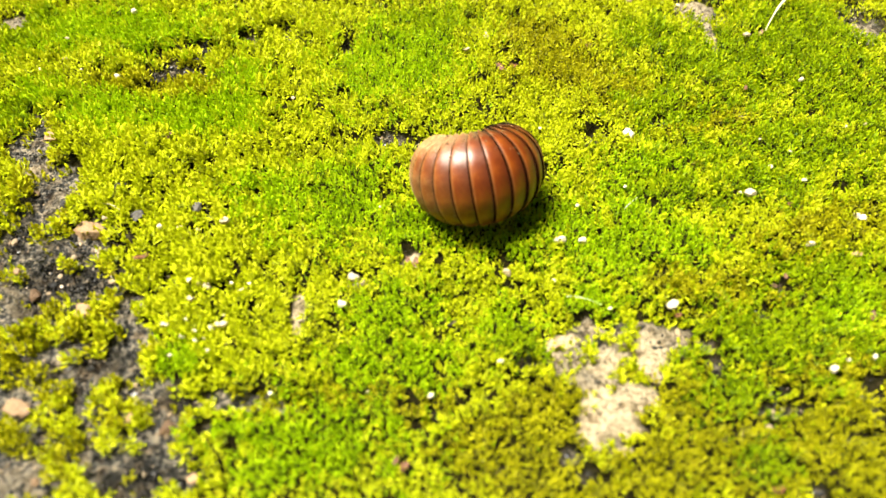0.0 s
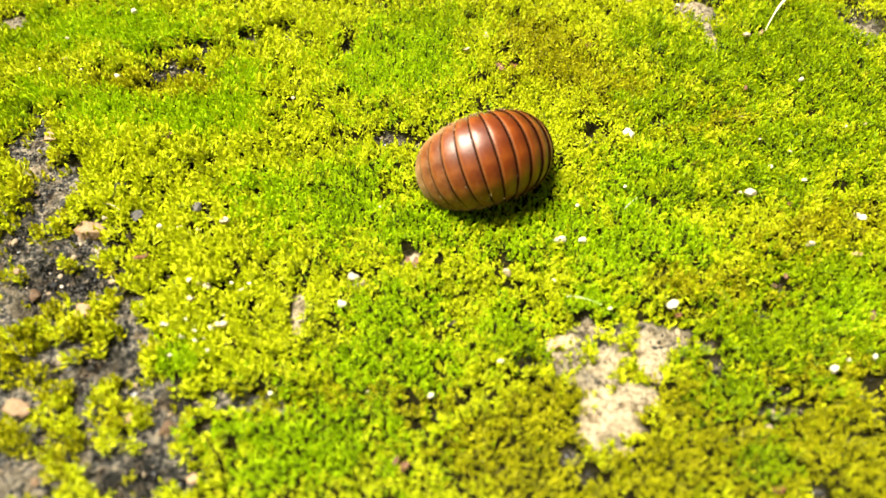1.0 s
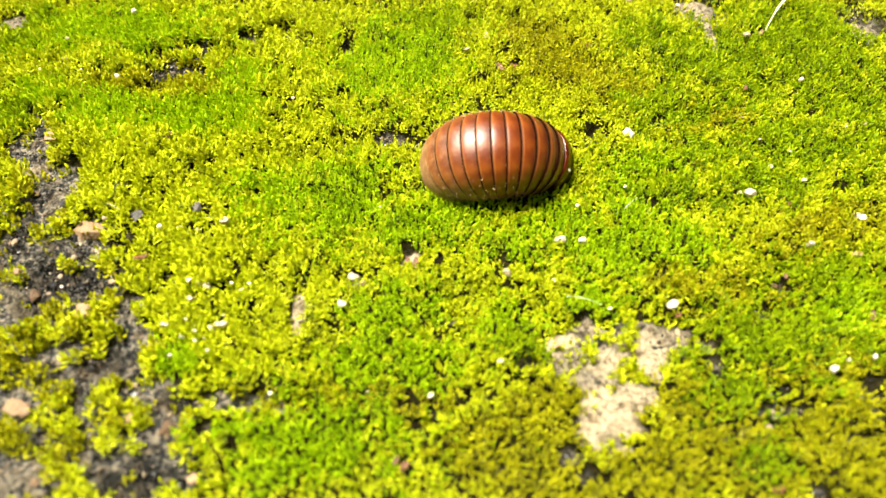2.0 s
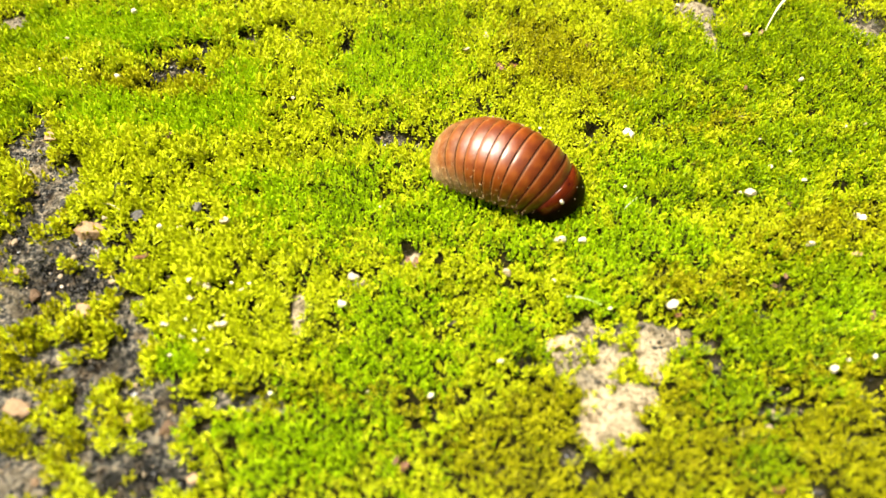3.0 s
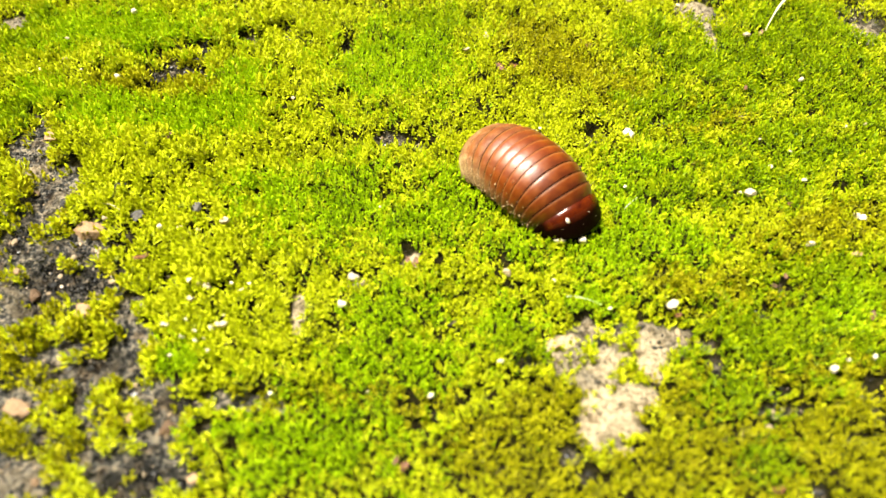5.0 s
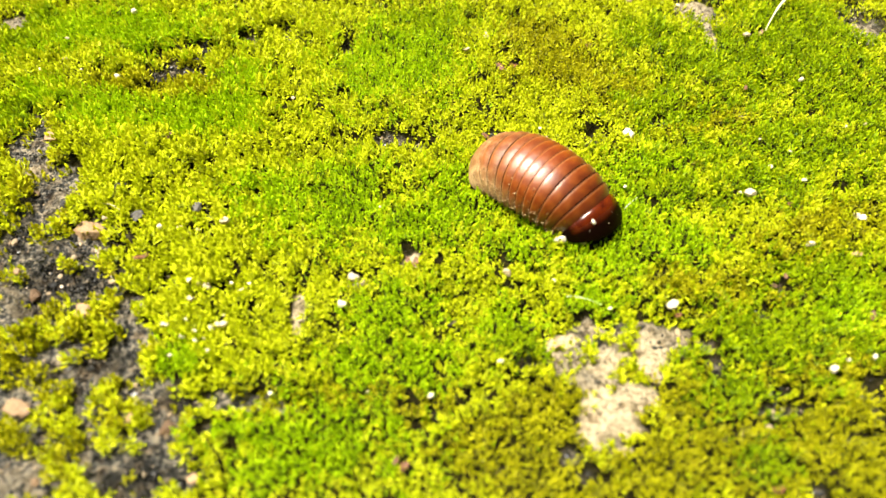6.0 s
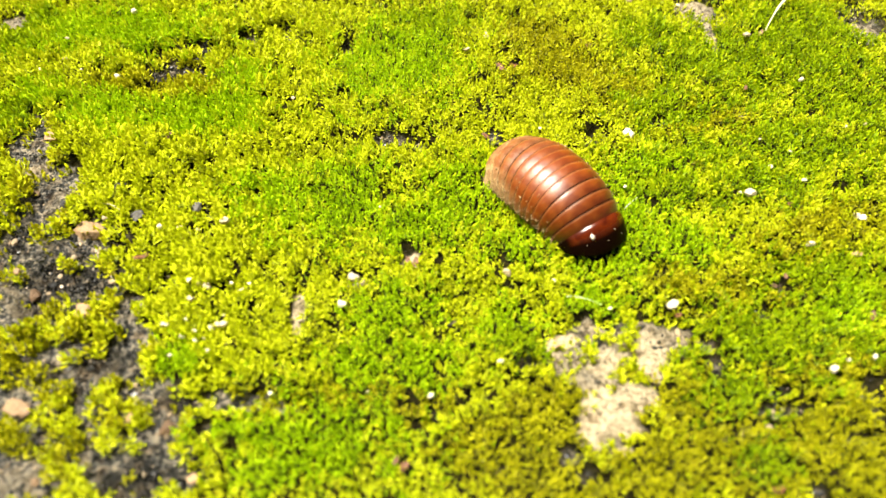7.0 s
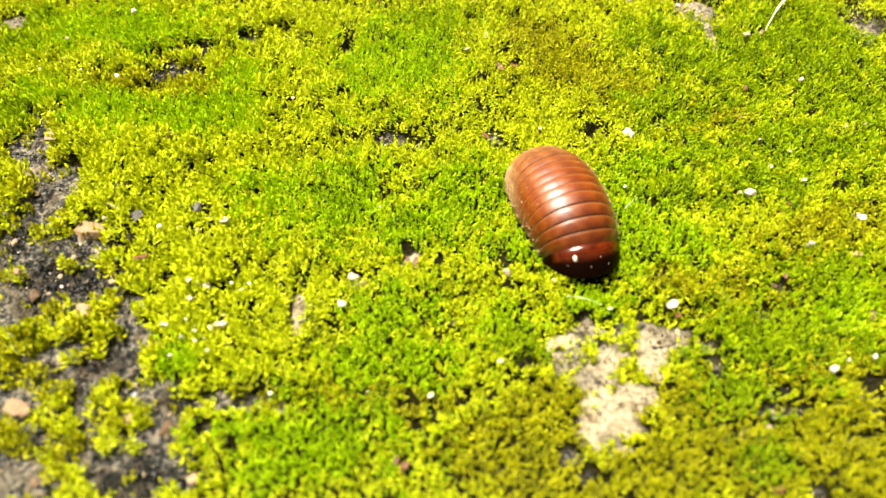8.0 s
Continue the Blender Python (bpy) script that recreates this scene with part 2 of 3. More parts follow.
# crevices in the dry moss
CREVICES = [
    (27.3, -52.5, 2.3, 1.6), (63.0, -9.1, 1.5, 1.4), (56.5, -23.9, 2.0, 1.7), (57.2, -28.8, 1.6, 2.1), (69.5, -35.1, 2.6, 1.6),
    (68.2, -38.8, 4.8, 1.8), (55.4, -43.9, 1.1, 2.2), (60.6, -43.0, 3.3, 0.8), (70.1, -55.1, 2.2, 1.9), (82.1, -44.8, 3.7, 1.3),
    (87.0, -40.0, 1.4, 2.5), (76.1, -8.4, 1.8, 3.7), (72.1, -15.2, 2.5, 1.3), (83.1, 50.6, 2.2, 1.4), (53.4, 9.1, 1.9, 1.2),
    (50.4, 15.4, 1.7, 1.3), (33.6, -45.4, 3.3, 1.1), (10.3, -51.0, 2.3, 1.5), (18.9, 67.6, 3.6, 1.8), (9.8, 90.9, 2.1, 2.0),
    (19.2, -17.4, 1.2, 1.7), (-8.4, 0.5, 1.6, 2.0), (-79.2, 22.0, 2.0, 1.7), (101.8, 7.3, 1.9, 1.0),
]
# pale worn stone
PALE = [
    (34.1, -39.1, 6.8, 5.4), (30.9, -42.1, 4.4, 3.9), (38.6, -35.3, 6.1, 3.8), (43.7, -26.1, 3.6, 6.9), (34.4, -28.2, 5.4, 2.8),
    (26.1, -22.7, 4.1, 2.5), (-31.9, -17.0, 1.6, 6.1), (-7.4, -0.6, 2.1, 2.0), (-18.5, -7.2, 2.4, 1.3), (35.2, -46.8, 2.3, 1.1),
]
# grey-brown worn stone
DUN = [
    (25.9, -25.3, 4.7, 5.4), (31.2, -21.2, 7.8, 3.2), (32.4, -30.7, 6.2, 4.5), (42.4, -19.7, 7.0, 2.6), (46.8, -22.6, 5.1, 4.3),
    (37.9, -25.3, 4.9, 3.4), (79.7, 95.1, 6.9, 8.3), (81.0, 85.0, 1.7, 8.5), (129.6, 86.4, 5.2, 6.6), (-132.9, 89.3, 6.0, 4.0),
    (-93.5, 17.0, 4.2, 3.4), (-104.5, 28.0, 2.8, 5.0),
]
# velvety green moss
GREEN = [
    (-13.7, 69.6, 19.3, 22.1), (-69.4, 47.7, 22.9, 7.3), (-91.4, 50.0, 13.9, 7.4), (-58.3, 63.2, 9.6, 7.5), (-99.4, 84.4, 28.9, 11.3),
    (-42.4, 19.7, 12.6, 8.5), (-24.0, 15.9, 16.5, 14.8), (-5.9, 8.7, 17.5, 9.7), (6.5, 21.6, 12.6, 11.6), (40.1, 1.8, 15.7, 10.1),
    (52.3, 3.5, 10.6, 8.5), (30.4, 8.7, 10.8, 10.6), (15.1, 0.2, 9.1, 5.0), (-24.3, -46.6, 20.6, 10.9), (-16.8, -29.4, 9.3, 7.3),
    (-55.2, -29.4, 4.7, 5.3), (-10.3, -15.5, 11.1, 5.9), (14.1, -18.4, 8.5, 6.5), (34.2, -14.0, 7.4, 4.5), (-112.6, 53.5, 9.3, 8.3),
    (-2.8, -29.4, 9.3, 6.6), (88.1, -15.5, 7.4, 8.9), (46.0, 14.0, 12.0, 10.0), (52.0, 28.0, 12.0, 6.0),
]
# deeper green moss; the last three also paint light falloff at lower right
DEEP = [
    (93.6, 35.7, 20.6, 12.7), (79.5, 21.6, 16.9, 8.7), (110.6, 51.2, 17.0, 16.3), (106.0, 80.0, 28.0, 22.0), (61.2, 51.2, 13.9, 9.3),
    (68.1, 33.6, 13.2, 6.2), (82.0, 70.0, 22.0, 20.0), (61.8, 81.6, 11.8, 11.1), (89.5, -25.4, 5.9, 6.8), (62.2, -51.1, 7.4, 5.5),
    (-125.6, 81.6, 7.6, 12.5), (-117.2, 48.9, 6.1, 6.9), (-4.1, 90.2, 13.8, 8.2), (16.2, -24.0, 5.9, 5.5), (55.3, 19.7, 8.4, 5.7), (70.0, -24.0, 24.0, 11.0), (86.0, -8.0, 14.0, 8.0), (60.0, -36.0, 10.0, 7.0),
]
# dry olive moss; the last two also paint light falloff at lower right
OLIVE = [
    (34.9, 65.7, 14.5, 11.4), (47.9, 55.9, 9.4, 8.4), (29.7, 81.6, 10.1, 11.1), (69.5, 46.6, 10.7, 6.3), (91.7, 7.0, 12.0, 7.8),
    (79.9, -1.5, 9.1, 8.2), (64.2, -12.5, 10.0, 6.0), (52.4, -9.4, 7.6, 6.2), (21.7, -41.9, 8.8, 6.0), (10.3, -48.9, 9.7, 5.6),
    (18.4, -54.3, 9.4, 4.3), (80.2, -32.0, 9.2, 6.5), (81.8, -40.7, 6.7, 7.2), (68.1, -41.9, 6.6, 4.8), (44.2, -51.1, 12.7, 6.6),
    (69.7, -51.1, 7.4, 6.6), (-16.3, -35.8, 10.2, 2.8), (-72.7, 63.2, 11.2, 7.5), 
    (-88.1, 60.7, 9.5, 4.9), (-5.0, -37.1, 6.8, 3.7), (82.0, -46.0, 22.0, 16.0), (56.0, -44.0, 15.0, 12.0),
]
# islets of moss on bare stone
ISLES = [
    (29.8, -27.0, 2.4, 1.6), (39.5, -22.3, 1.8, 3.4), (34.3, -33.5, 2.1, 1.4), (-80.2, -22.3, 5.1, 1.8), (-71.6, -22.0, 3.1, 2.2),
    (-89.9, -28.8, 4.0, 6.1), (-77.3, -36.2, 3.1, 2.8), (-75.8, -42.7, 4.4, 4.3), (-73.7, -49.8, 3.9, 4.0), (-83.7, -45.2, 5.0, 3.5),
    (-68.4, -39.3, 2.5, 2.4), (-65.3, -44.4, 3.1, 2.8), (-60.3, -40.5, 2.7, 2.7), (-61.7, -47.5, 3.0, 1.6), (-84.2, -31.7, 2.8, 2.3),
    (-91.1, -21.3, 3.1, 2.0), (-98.0, -5.6, 2.6, 1.9), (-86.5, -3.2, 2.1, 1.5), (-107.1, 17.8, 5.6, 8.6), (-94.6, 5.2, 1.3, 1.2),
    (-88.0, -19.9, 2.9, 1.7), (-115.2, 42.1, 3.9, 3.1), (-70.5, -45.6, 1.5, 1.2), (-49.2, -47.9, 2.2, 2.9),
]
# white grains: place and width
WHITE = [
    (48.5, 37.4, 3.3), (74.7, 16.3, 2.9), (98.5, 9.8, 2.2), (99.9, 9.1, 2.0), (27.2, 2.2, 2.5),
    (32.5, 2.3, 2.2), (-19.9, -7.7, 2.9), (14.5, -6.3, 2.2), (-22.1, -15.0, 2.1), (49.8, -15.5, 2.6),
    (79.9, -31.4, 1.8), (84.7, 0.7, 2.0), (100.7, 60.5, 1.7), (82.8, 26.5, 1.3), (89.8, 21.6, 1.3),
    (89.8, 79.4, 2.5), (58.1, 98.2, 2.3), (73.2, 96.7, 1.6), (-94.5, 91.3, 1.9), (-108.3, 68.3, 1.5),
    (-91.8, 61.7, 1.8), (-114.5, 65.0, 1.6), (-2.5, -36.3, 1.4), (11.9, -29.1, 1.5), (88.9, -28.7, 1.2),
    (12.8, 79.4, 1.7), (-40.8, 51.2, 1.2), (83.4, -29.4, 1.0),
]
# more white grains
WHITE2 = [
    (-59.5, -20.9, 1.1), (-54.8, -14.6, 1.6), (-46.7, -20.7, 1.8), (-49.1, -21.8, 1.6), (-55.0, -19.5, 1.3),
    (-48.6, -27.3, 1.3), (-56.0, -28.6, 1.1), (-56.4, -9.4, 1.4), (-52.4, -10.7, 1.4), (-51.8, 8.3, 2.3),
    (-62.1, 6.3, 1.7), (-66.7, 6.4, 1.7), (-57.8, 6.1, 1.2), (-80.9, 9.6, 1.5), (-52.5, -22.6, 1.1),
    (-54.6, -24.0, 1.1), (-47.1, -9.4, 1.0), (-44.2, -11.7, 1.0), (-34.3, -37.1, 0.9), (-15.2, -35.8, 0.8),
    (107.5, 42.1, 1.4), (112.1, 41.9, 1.4), (7.3, 74.8, 1.3), (25.4, 38.9, 1.0), (36.3, -16.2, 1.0),
    (32.5, 13.2, 1.1),
]
# tiny white grains
TINY = [
    (-54.1, -10.4, 1.1), (-51.9, -11.2, 1.1), (-54.7, -19.0, 1.2), (-58.7, -21.0, 1.1), (-48.0, -20.8, 1.4), (-49.4, -21.7, 1.1),
    (-46.9, -18.6, 0.8), (-52.0, -24.7, 0.9), (-50.2, -23.9, 1.1), (-55.2, -23.9, 0.8), (-45.3, -25.6, 0.7), (-44.7, -11.9, 0.7),
    (-43.2, -9.6, 0.8), (72.8, 17.5, 1.1), (89.5, 32.2, 1.0), (82.7, 36.4, 1.0), (12.7, 78.5, 1.5), (6.8, 74.4, 1.2),
    (-111.0, 78.5, 1.2), (-102.5, 64.1, 1.0), (-15.3, 14.2, 0.8), (44.6, 18.8, 1.0), (24.7, -9.2, 0.9),
]
# tan pebbles: place and width
TAN = [
    (-85.4, 8.1, 7.6), (-102.5, 36.9, 3.5), (-84.7, -39.8, 4.7), (-92.0, -10.7, 3.5), (-78.4, -16.2, 3.9),
    (-46.7, -53.5, 2.3), (-77.0, -53.8, 1.6), (-54.3, -43.1, 3.3), (-96.0, -6.3, 1.8), (-101.8, 19.7, 2.2),
    (75.5, -7.6, 1.9), (95.4, -1.5, 2.1), (23.9, -24.0, 2.0), (-61.2, -41.9, 2.2),
]
# grey stones: place and width
GREY = [(-74.2, 11.7, 3.2), (-60.2, 14.4, 2.8), (-57.8, 13.2, 2.3), (-80.2, 20.2, 2.6), (-92.5, 16.8, 5.0)]
# flakes of dead leaf: place and length
FLAKES = [
    (20.8, 67.8, 4.9), (16.3, 65.2, 2.9), (84.3, 13.7, 2.5), (-7.3, -51.6, 2.4), (-8.9, -50.5, 1.8),
    (61.7, -56.2, 3.1), (77.1, -7.4, 1.5), (51.2, -17.4, 2.2), (42.4, 74.8, 2.3), (11.3, 37.8, 2.4),
    (-69.0, -2.3, 3.4), (-71.7, 37.8, 1.8), (94.7, 81.6, 2.7), (92.6, -18.4, 2.2), (84.3, 57.1, 1.9),
    (-6.3, -3.4, 2.6), (-8.3, -1.0, 2.1),
]


def wave(x, y, size, seed):
    """Smooth value noise, about -1 to 1, on arrays of millimetres."""
    rng = np.random.default_rng(seed)
    table = rng.random((256, 256)) * 2 - 1
    u, v = x / size + 97.3, y / size + 53.7
    i, j = np.floor(u).astype(int), np.floor(v).astype(int)
    f, g = u - i, v - j
    f, g = f * f * (3 - 2 * f), g * g * (3 - 2 * g)
    a, b = table[i % 256, j % 256], table[(i + 1) % 256, j % 256]
    c, d = table[i % 256, (j + 1) % 256], table[(i + 1) % 256, (j + 1) % 256]
    return (a * (1 - f) + b * f) * (1 - g) + (c * (1 - f) + d * f) * g


def patch(x, y, blobs, ragged=0.45, seed=1):
    """1 inside the blobs, 0 at their rims and below 0 outside, with ragged rims."""
    best = np.full(x.shape, -9.0)
    for cx, cy, rx, ry in blobs:
        best = np.maximum(best, 1 - np.hypot((x - cx) / rx, (y - cy) / ry))
    return best + ragged * (wave(x, y, 4.5, seed) * 0.6 + wave(x, y, 1.9, seed + 1) * 0.5)


def stone_height(x, y):
    """The stone under the moss, in millimetres; 0 is about the top of the moss."""
    near = np.exp(-(np.hypot(x, y - 20) / 400) ** 2)
    z = -3.6 + near * (0.9 * wave(x, y, 38, 5) + 0.65 * wave(x, y, 9, 6) + 0.55 * wave(x, y, 4.1, 7) + 0.40 * wave(x, y, 1.9, 8))
    z = z + np.clip(np.maximum(patch(x, y, PALE, 0.3, 21), patch(x, y, DUN, 0.3, 25)) * 2.4, 0, 1.1) - np.clip(patch(x, y, GAPS + CREVICES, 0.3, 31) * 2, 0, 1.0)
    return z


def bareness(x, y):
    """Above 0 where no moss grows."""
    inside = np.maximum(patch(x, y, ROCK, 0.95, 11), np.maximum(np.maximum(patch(x, y, PALE, 0.5, 21), patch(x, y, DUN, 0.7, 25)), patch(x, y, GAPS + CREVICES, 0.75, 31) - 0.06))
    inside = inside - 1.3 * np.clip(wave(x, y, 6.0, 48) * 0.7 + wave(x, y, 2.4, 49) * 0.5 - 0.36, 0, 1)
    inside = np.minimum(inside, 0.10 - patch(x, y, ISLES, 0.9, 45))
    return np.maximum(inside, wave(x, y, 6.5, 41) * 0.7 + wave(x, y, 2.7, 42) * 0.5 - 0.78)


def build_ground():
    def axis(lo, hi, step):
        inner = np.arange(lo, hi + step / 2, step)
        far = np.cumsum(step * 1.22 ** np.arange(1, 54))
        return np.concatenate([lo - far[::-1], inner, hi + far])

    gx, gy = axis(-150, 150, 0.75), axis(-68, 112, 0.75)
    x, y = np.meshgrid(gx, gy)
    z = stone_height(x, y)
    rows, cols = x.shape
    index = np.arange(rows * cols).reshape(rows, cols)
    faces = np.stack([index[:-1, :-1], index[:-1, 1:], index[1:, 1:], index[1:, :-1]], -1).reshape(-1, 4).tolist()
    verts = np.stack([x, y, z], -1).reshape(-1, 3) * MM
    rock, pale, dun, gap = patch(x, y, ROCK, 0.5, 11), patch(x, y, PALE, 0.4, 21), patch(x, y, DUN, 0.5, 25), patch(x, y, GAPS + CREVICES, 0.4, 31)
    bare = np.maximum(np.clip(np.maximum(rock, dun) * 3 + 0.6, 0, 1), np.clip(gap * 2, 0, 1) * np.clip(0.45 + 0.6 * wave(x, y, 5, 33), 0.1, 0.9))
    outer = np.clip((np.hypot(x, (y - 20) * 1.2) - 165) / 70, 0, 1)
    worn = np.maximum(np.clip(pale * 4 + 0.5, 0, 1), np.clip(dun * 4 + 0.5, 0, 1) * np.clip(0.50 + 0.45 * wave(x, y, 5, 34), 0, 1))
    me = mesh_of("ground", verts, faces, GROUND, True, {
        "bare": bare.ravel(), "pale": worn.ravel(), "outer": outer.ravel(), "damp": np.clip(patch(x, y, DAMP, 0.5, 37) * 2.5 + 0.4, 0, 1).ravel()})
    return tagged(new("ground", me), "weathered grey concrete ground with pale and damp bare patches", "ground", kind="structure")


build_ground()


# ---- moss: thousands of small leafy shoots ----
def shoots_mesh(name, x, y, z, kind, material, rng, spread=None, big=None):
    """One mesh of leafy shoots. x, y, z: where the tips of the stems stand, in millimetres.
    kind: leaves, leaf length, leaf width, least and greatest rise in degrees, lean. spread: the way each shoot leans out of its tuft. big: how large each one grows."""
    leaves, length, width, low, high, lean = kind
    n = len(x)
    size = rng.uniform(0.7, 1.3, (n, 1))
    if big is not None:
        size = size * big[:, None]
    turn = rng.uniform(0, 2 * np.pi, (n, 1)) + np.arange(leaves) * 2.4 + rng.normal(0, 0.25, (n, leaves))
    step = np.arange(leaves) / max(1, leaves - 1)
    rise = np.radians(low + (high - low) * step + rng.normal(0, 9, (n, leaves)))
    long = length * size * rng.uniform(0.75, 1.2, (n, leaves)) * (1 - 0.25 * step)
    wide = width * size * rng.uniform(0.8, 1.2, (n, leaves))
    out = np.stack([np.cos(turn) * np.cos(rise), np.sin(turn) * np.cos(rise), np.sin(rise)], -1)
    side = np.stack([-np.sin(turn), np.cos(turn), np.zeros_like(turn)], -1)
    up = np.cross(out, side)
    tilt = rng.normal(0, lean, (n, 1, 2))
    if spread is not None:
        tilt = tilt + spread[:, None, :]
    base = np.stack([x, y, z], -1)[:, None, :] + np.zeros((n, leaves, 3))
    base[..., 2] += (step - 0.95) * length * 1.7 * size
    base[..., :2] += tilt * step[None, :, None] * length
    out[..., :2] += tilt * 0.8
    half, cup = side * (wide * 0.5)[..., None], up * (wide * 0.30)[..., None]
    low_mid, high_mid = base + out * (long * 0.42)[..., None], base + (out + up * 0.06) * (long * 0.80)[..., None]
    tip = base + (out + up * 0.16) * long[..., None]
    leaf = np.stack([base, low_mid + half + cup, low_mid - half + cup, high_mid + half * 0.74 + cup * 0.6, high_mid - half * 0.74 + cup * 0.6, tip], 2)
    verts = leaf.reshape(-1, 3) * MM
    k = n * leaves
    tris = (np.arange(k)[:, None] * 6 + np.array([0, 1, 2, 2, 1, 3, 2, 3, 4, 4, 3, 5])).reshape(-1)
    me = bpy.data.meshes.new(name)
    me.vertices.add(k * 6)
    me.vertices.foreach_set("co", verts.astype(np.float32).ravel())
    me.loops.add(k * 12)
    me.loops.foreach_set("vertex_index", tris.astype(np.int32))
    me.polygons.add(k * 4)
    me.polygons.foreach_set("loop_start", (np.arange(k * 4) * 3).astype(np.int32))
    me.materials.append(material)
    # brown bases and pale young tips; the dark end also paints shade between shoots
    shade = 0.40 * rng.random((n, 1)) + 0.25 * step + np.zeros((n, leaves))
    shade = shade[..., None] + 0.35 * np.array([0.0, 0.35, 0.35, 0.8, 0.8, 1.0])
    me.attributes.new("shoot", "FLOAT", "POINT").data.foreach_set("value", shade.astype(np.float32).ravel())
    me.shade_smooth()
    me.update(calc_edges=True)
    me.validate()
    return me


def tuft(x, y):
    """How far cushions and tufts of moss rise or sink, in millimetres."""
    return 0.9 * wave(x, y, 16, 51) + 0.75 * wave(x, y, 6, 52) + 0.62 * wave(x, y, 2.7, 53)


def grow_moss():
    rng = np.random.default_rng(7)

    def sites(lo_x, hi_x, lo_y, hi_y, step):
        gx, gy = np.meshgrid(np.arange(lo_x, hi_x, step), np.arange(lo_y, hi_y, step))
        x = (gx + rng.uniform(-0.6, 0.6, gx.shape) * step).ravel()
        y = (gy + rng.uniform(-0.6, 0.6, gy.shape) * step).ravel()
        return x, y

    x, y = sites(-152, 152, -66, 112, 0.68)
    keep = np.abs(x) < 92 + (y + 66) * 0.38
    x, y = x[keep], y[keep]
    # a looser carpet farther out
    fx, fy = sites(-520, 520, -430, 520, 4.4)
    keep = (np.abs(fx) > 92 + (fy + 66) * 0.38) | (fy < -66) | (fy > 112)
    keep &= (wave(fx, fy, 60, 77) + 0.5 - np.hypot(fx, fy - 20) / 620 > 0) & (np.hypot(fx, fy + 105) > 30)
    fx, fy = fx[keep], fy[keep]

    bare = bareness(x, y)
    thin = bare + rng.normal(0, 0.22, x.shape)
    grows = thin < 0
    x, y, bare = x[grows], y[grows], bare[grows]
    spread = np.stack([tuft(x - 0.3, y) - tuft(x + 0.3, y), tuft(x, y - 0.3) - tuft(x, y + 0.3)], -1) / 0.6
    spread = np.clip(spread * 0.55, -0.9, 0.9)
    # the green carpet is more even than the tufts round it
    velvet = np.clip(patch(x, y, GREEN, 0.7, 61) * 2.5, 0, 1)
    tall = np.clip(3.3 + tuft(x, y) * (1 - 0.45 * velvet) + rng.normal(0, 0.45, x.shape) * (1 - 0.4 * velvet), 1.0, 5.6) * np.clip(0.35 - bare * 1.6, 0.35, 1.0)
    z = stone_height(x, y) + tall
    green = patch(x, y, GREEN, 0.7, 61) + rng.normal(0, 0.26, x.shape)
    olive = patch(x, y, OLIVE, 0.7, 71) + rng.normal(0, 0.28, x.shape)
    olive = np.maximum(olive, patch(x, y, ROCK, 0.8, 83) - 0.25 + rng.normal(0, 0.30, x.shape))
    # more olive towards the foreground, standing in for the light falling off
    olive = olive + np.clip((-18 - y) / 45, 0, 0.5) * np.clip((x + 45) / 40, 0, 1) * (0.7 + wave(x, y, 7, 72))
    deep = patch(x, y, DEEP, 0.7, 81) + rng.normal(0, 0.26, x.shape)
    is_deep = (deep > 0.05) & (deep > green) & (bare < -0.06)
    is_green = ~is_deep & (green > 0.05) & (bare < -0.12)
    is_olive = ~is_deep & ~is_green & (olive > 0.05)
    is_yellow = ~is_deep & ~is_green & ~is_olive
    # shoots grow larger and wider apart along the bare stone
    big = np.clip(0.88 + 0.45 * np.clip((-28 - x) / 30, 0, 1) + 0.3 * np.clip((bare + 0.45) / 0.4, 0, 1), 0.85, 1.25) * np.clip(1 + (y + 22) / 110, 0.74, 1.0)
    big = np.maximum(big, 0.96 * velvet)
    clump = np.clip(0.95 + 0.75 * wave(x, y, 2.6, 54) + 0.35 * wave(x, y, 1.3, 55), 0.12, 1.3)
    loose = rng.random(x.shape) < np.clip(1.06 - 0.42 * big, 0.46, 0.80) * clump
    dense = rng.random(x.shape) < 0.95
    is_green &= dense
    is_deep &= dense
    is_olive &= rng.random(x.shape) < 0.72
    is_yellow &= loose
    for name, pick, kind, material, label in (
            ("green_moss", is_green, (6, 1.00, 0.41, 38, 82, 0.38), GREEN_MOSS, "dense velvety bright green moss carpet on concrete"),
            ("deep_green_moss", is_deep, (6, 1.08, 0.44, 34, 80, 0.40), DEEP_MOSS, "dense deeper green moss carpet on concrete, also painting light falloff"),
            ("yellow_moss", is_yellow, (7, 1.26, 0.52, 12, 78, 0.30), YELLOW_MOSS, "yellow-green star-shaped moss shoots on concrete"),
            ("olive_moss", is_olive, (7, 1.20, 0.52, 14, 78, 0.30), OLIVE_MOSS, "dry olive-brown moss with low loose rosettes, also painting foreground light falloff")):
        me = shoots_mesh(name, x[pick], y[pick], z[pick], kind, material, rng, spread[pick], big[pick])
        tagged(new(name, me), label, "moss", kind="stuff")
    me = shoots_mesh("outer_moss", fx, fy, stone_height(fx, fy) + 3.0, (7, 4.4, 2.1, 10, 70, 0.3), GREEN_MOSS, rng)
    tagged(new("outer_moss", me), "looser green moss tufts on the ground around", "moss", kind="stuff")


grow_moss()


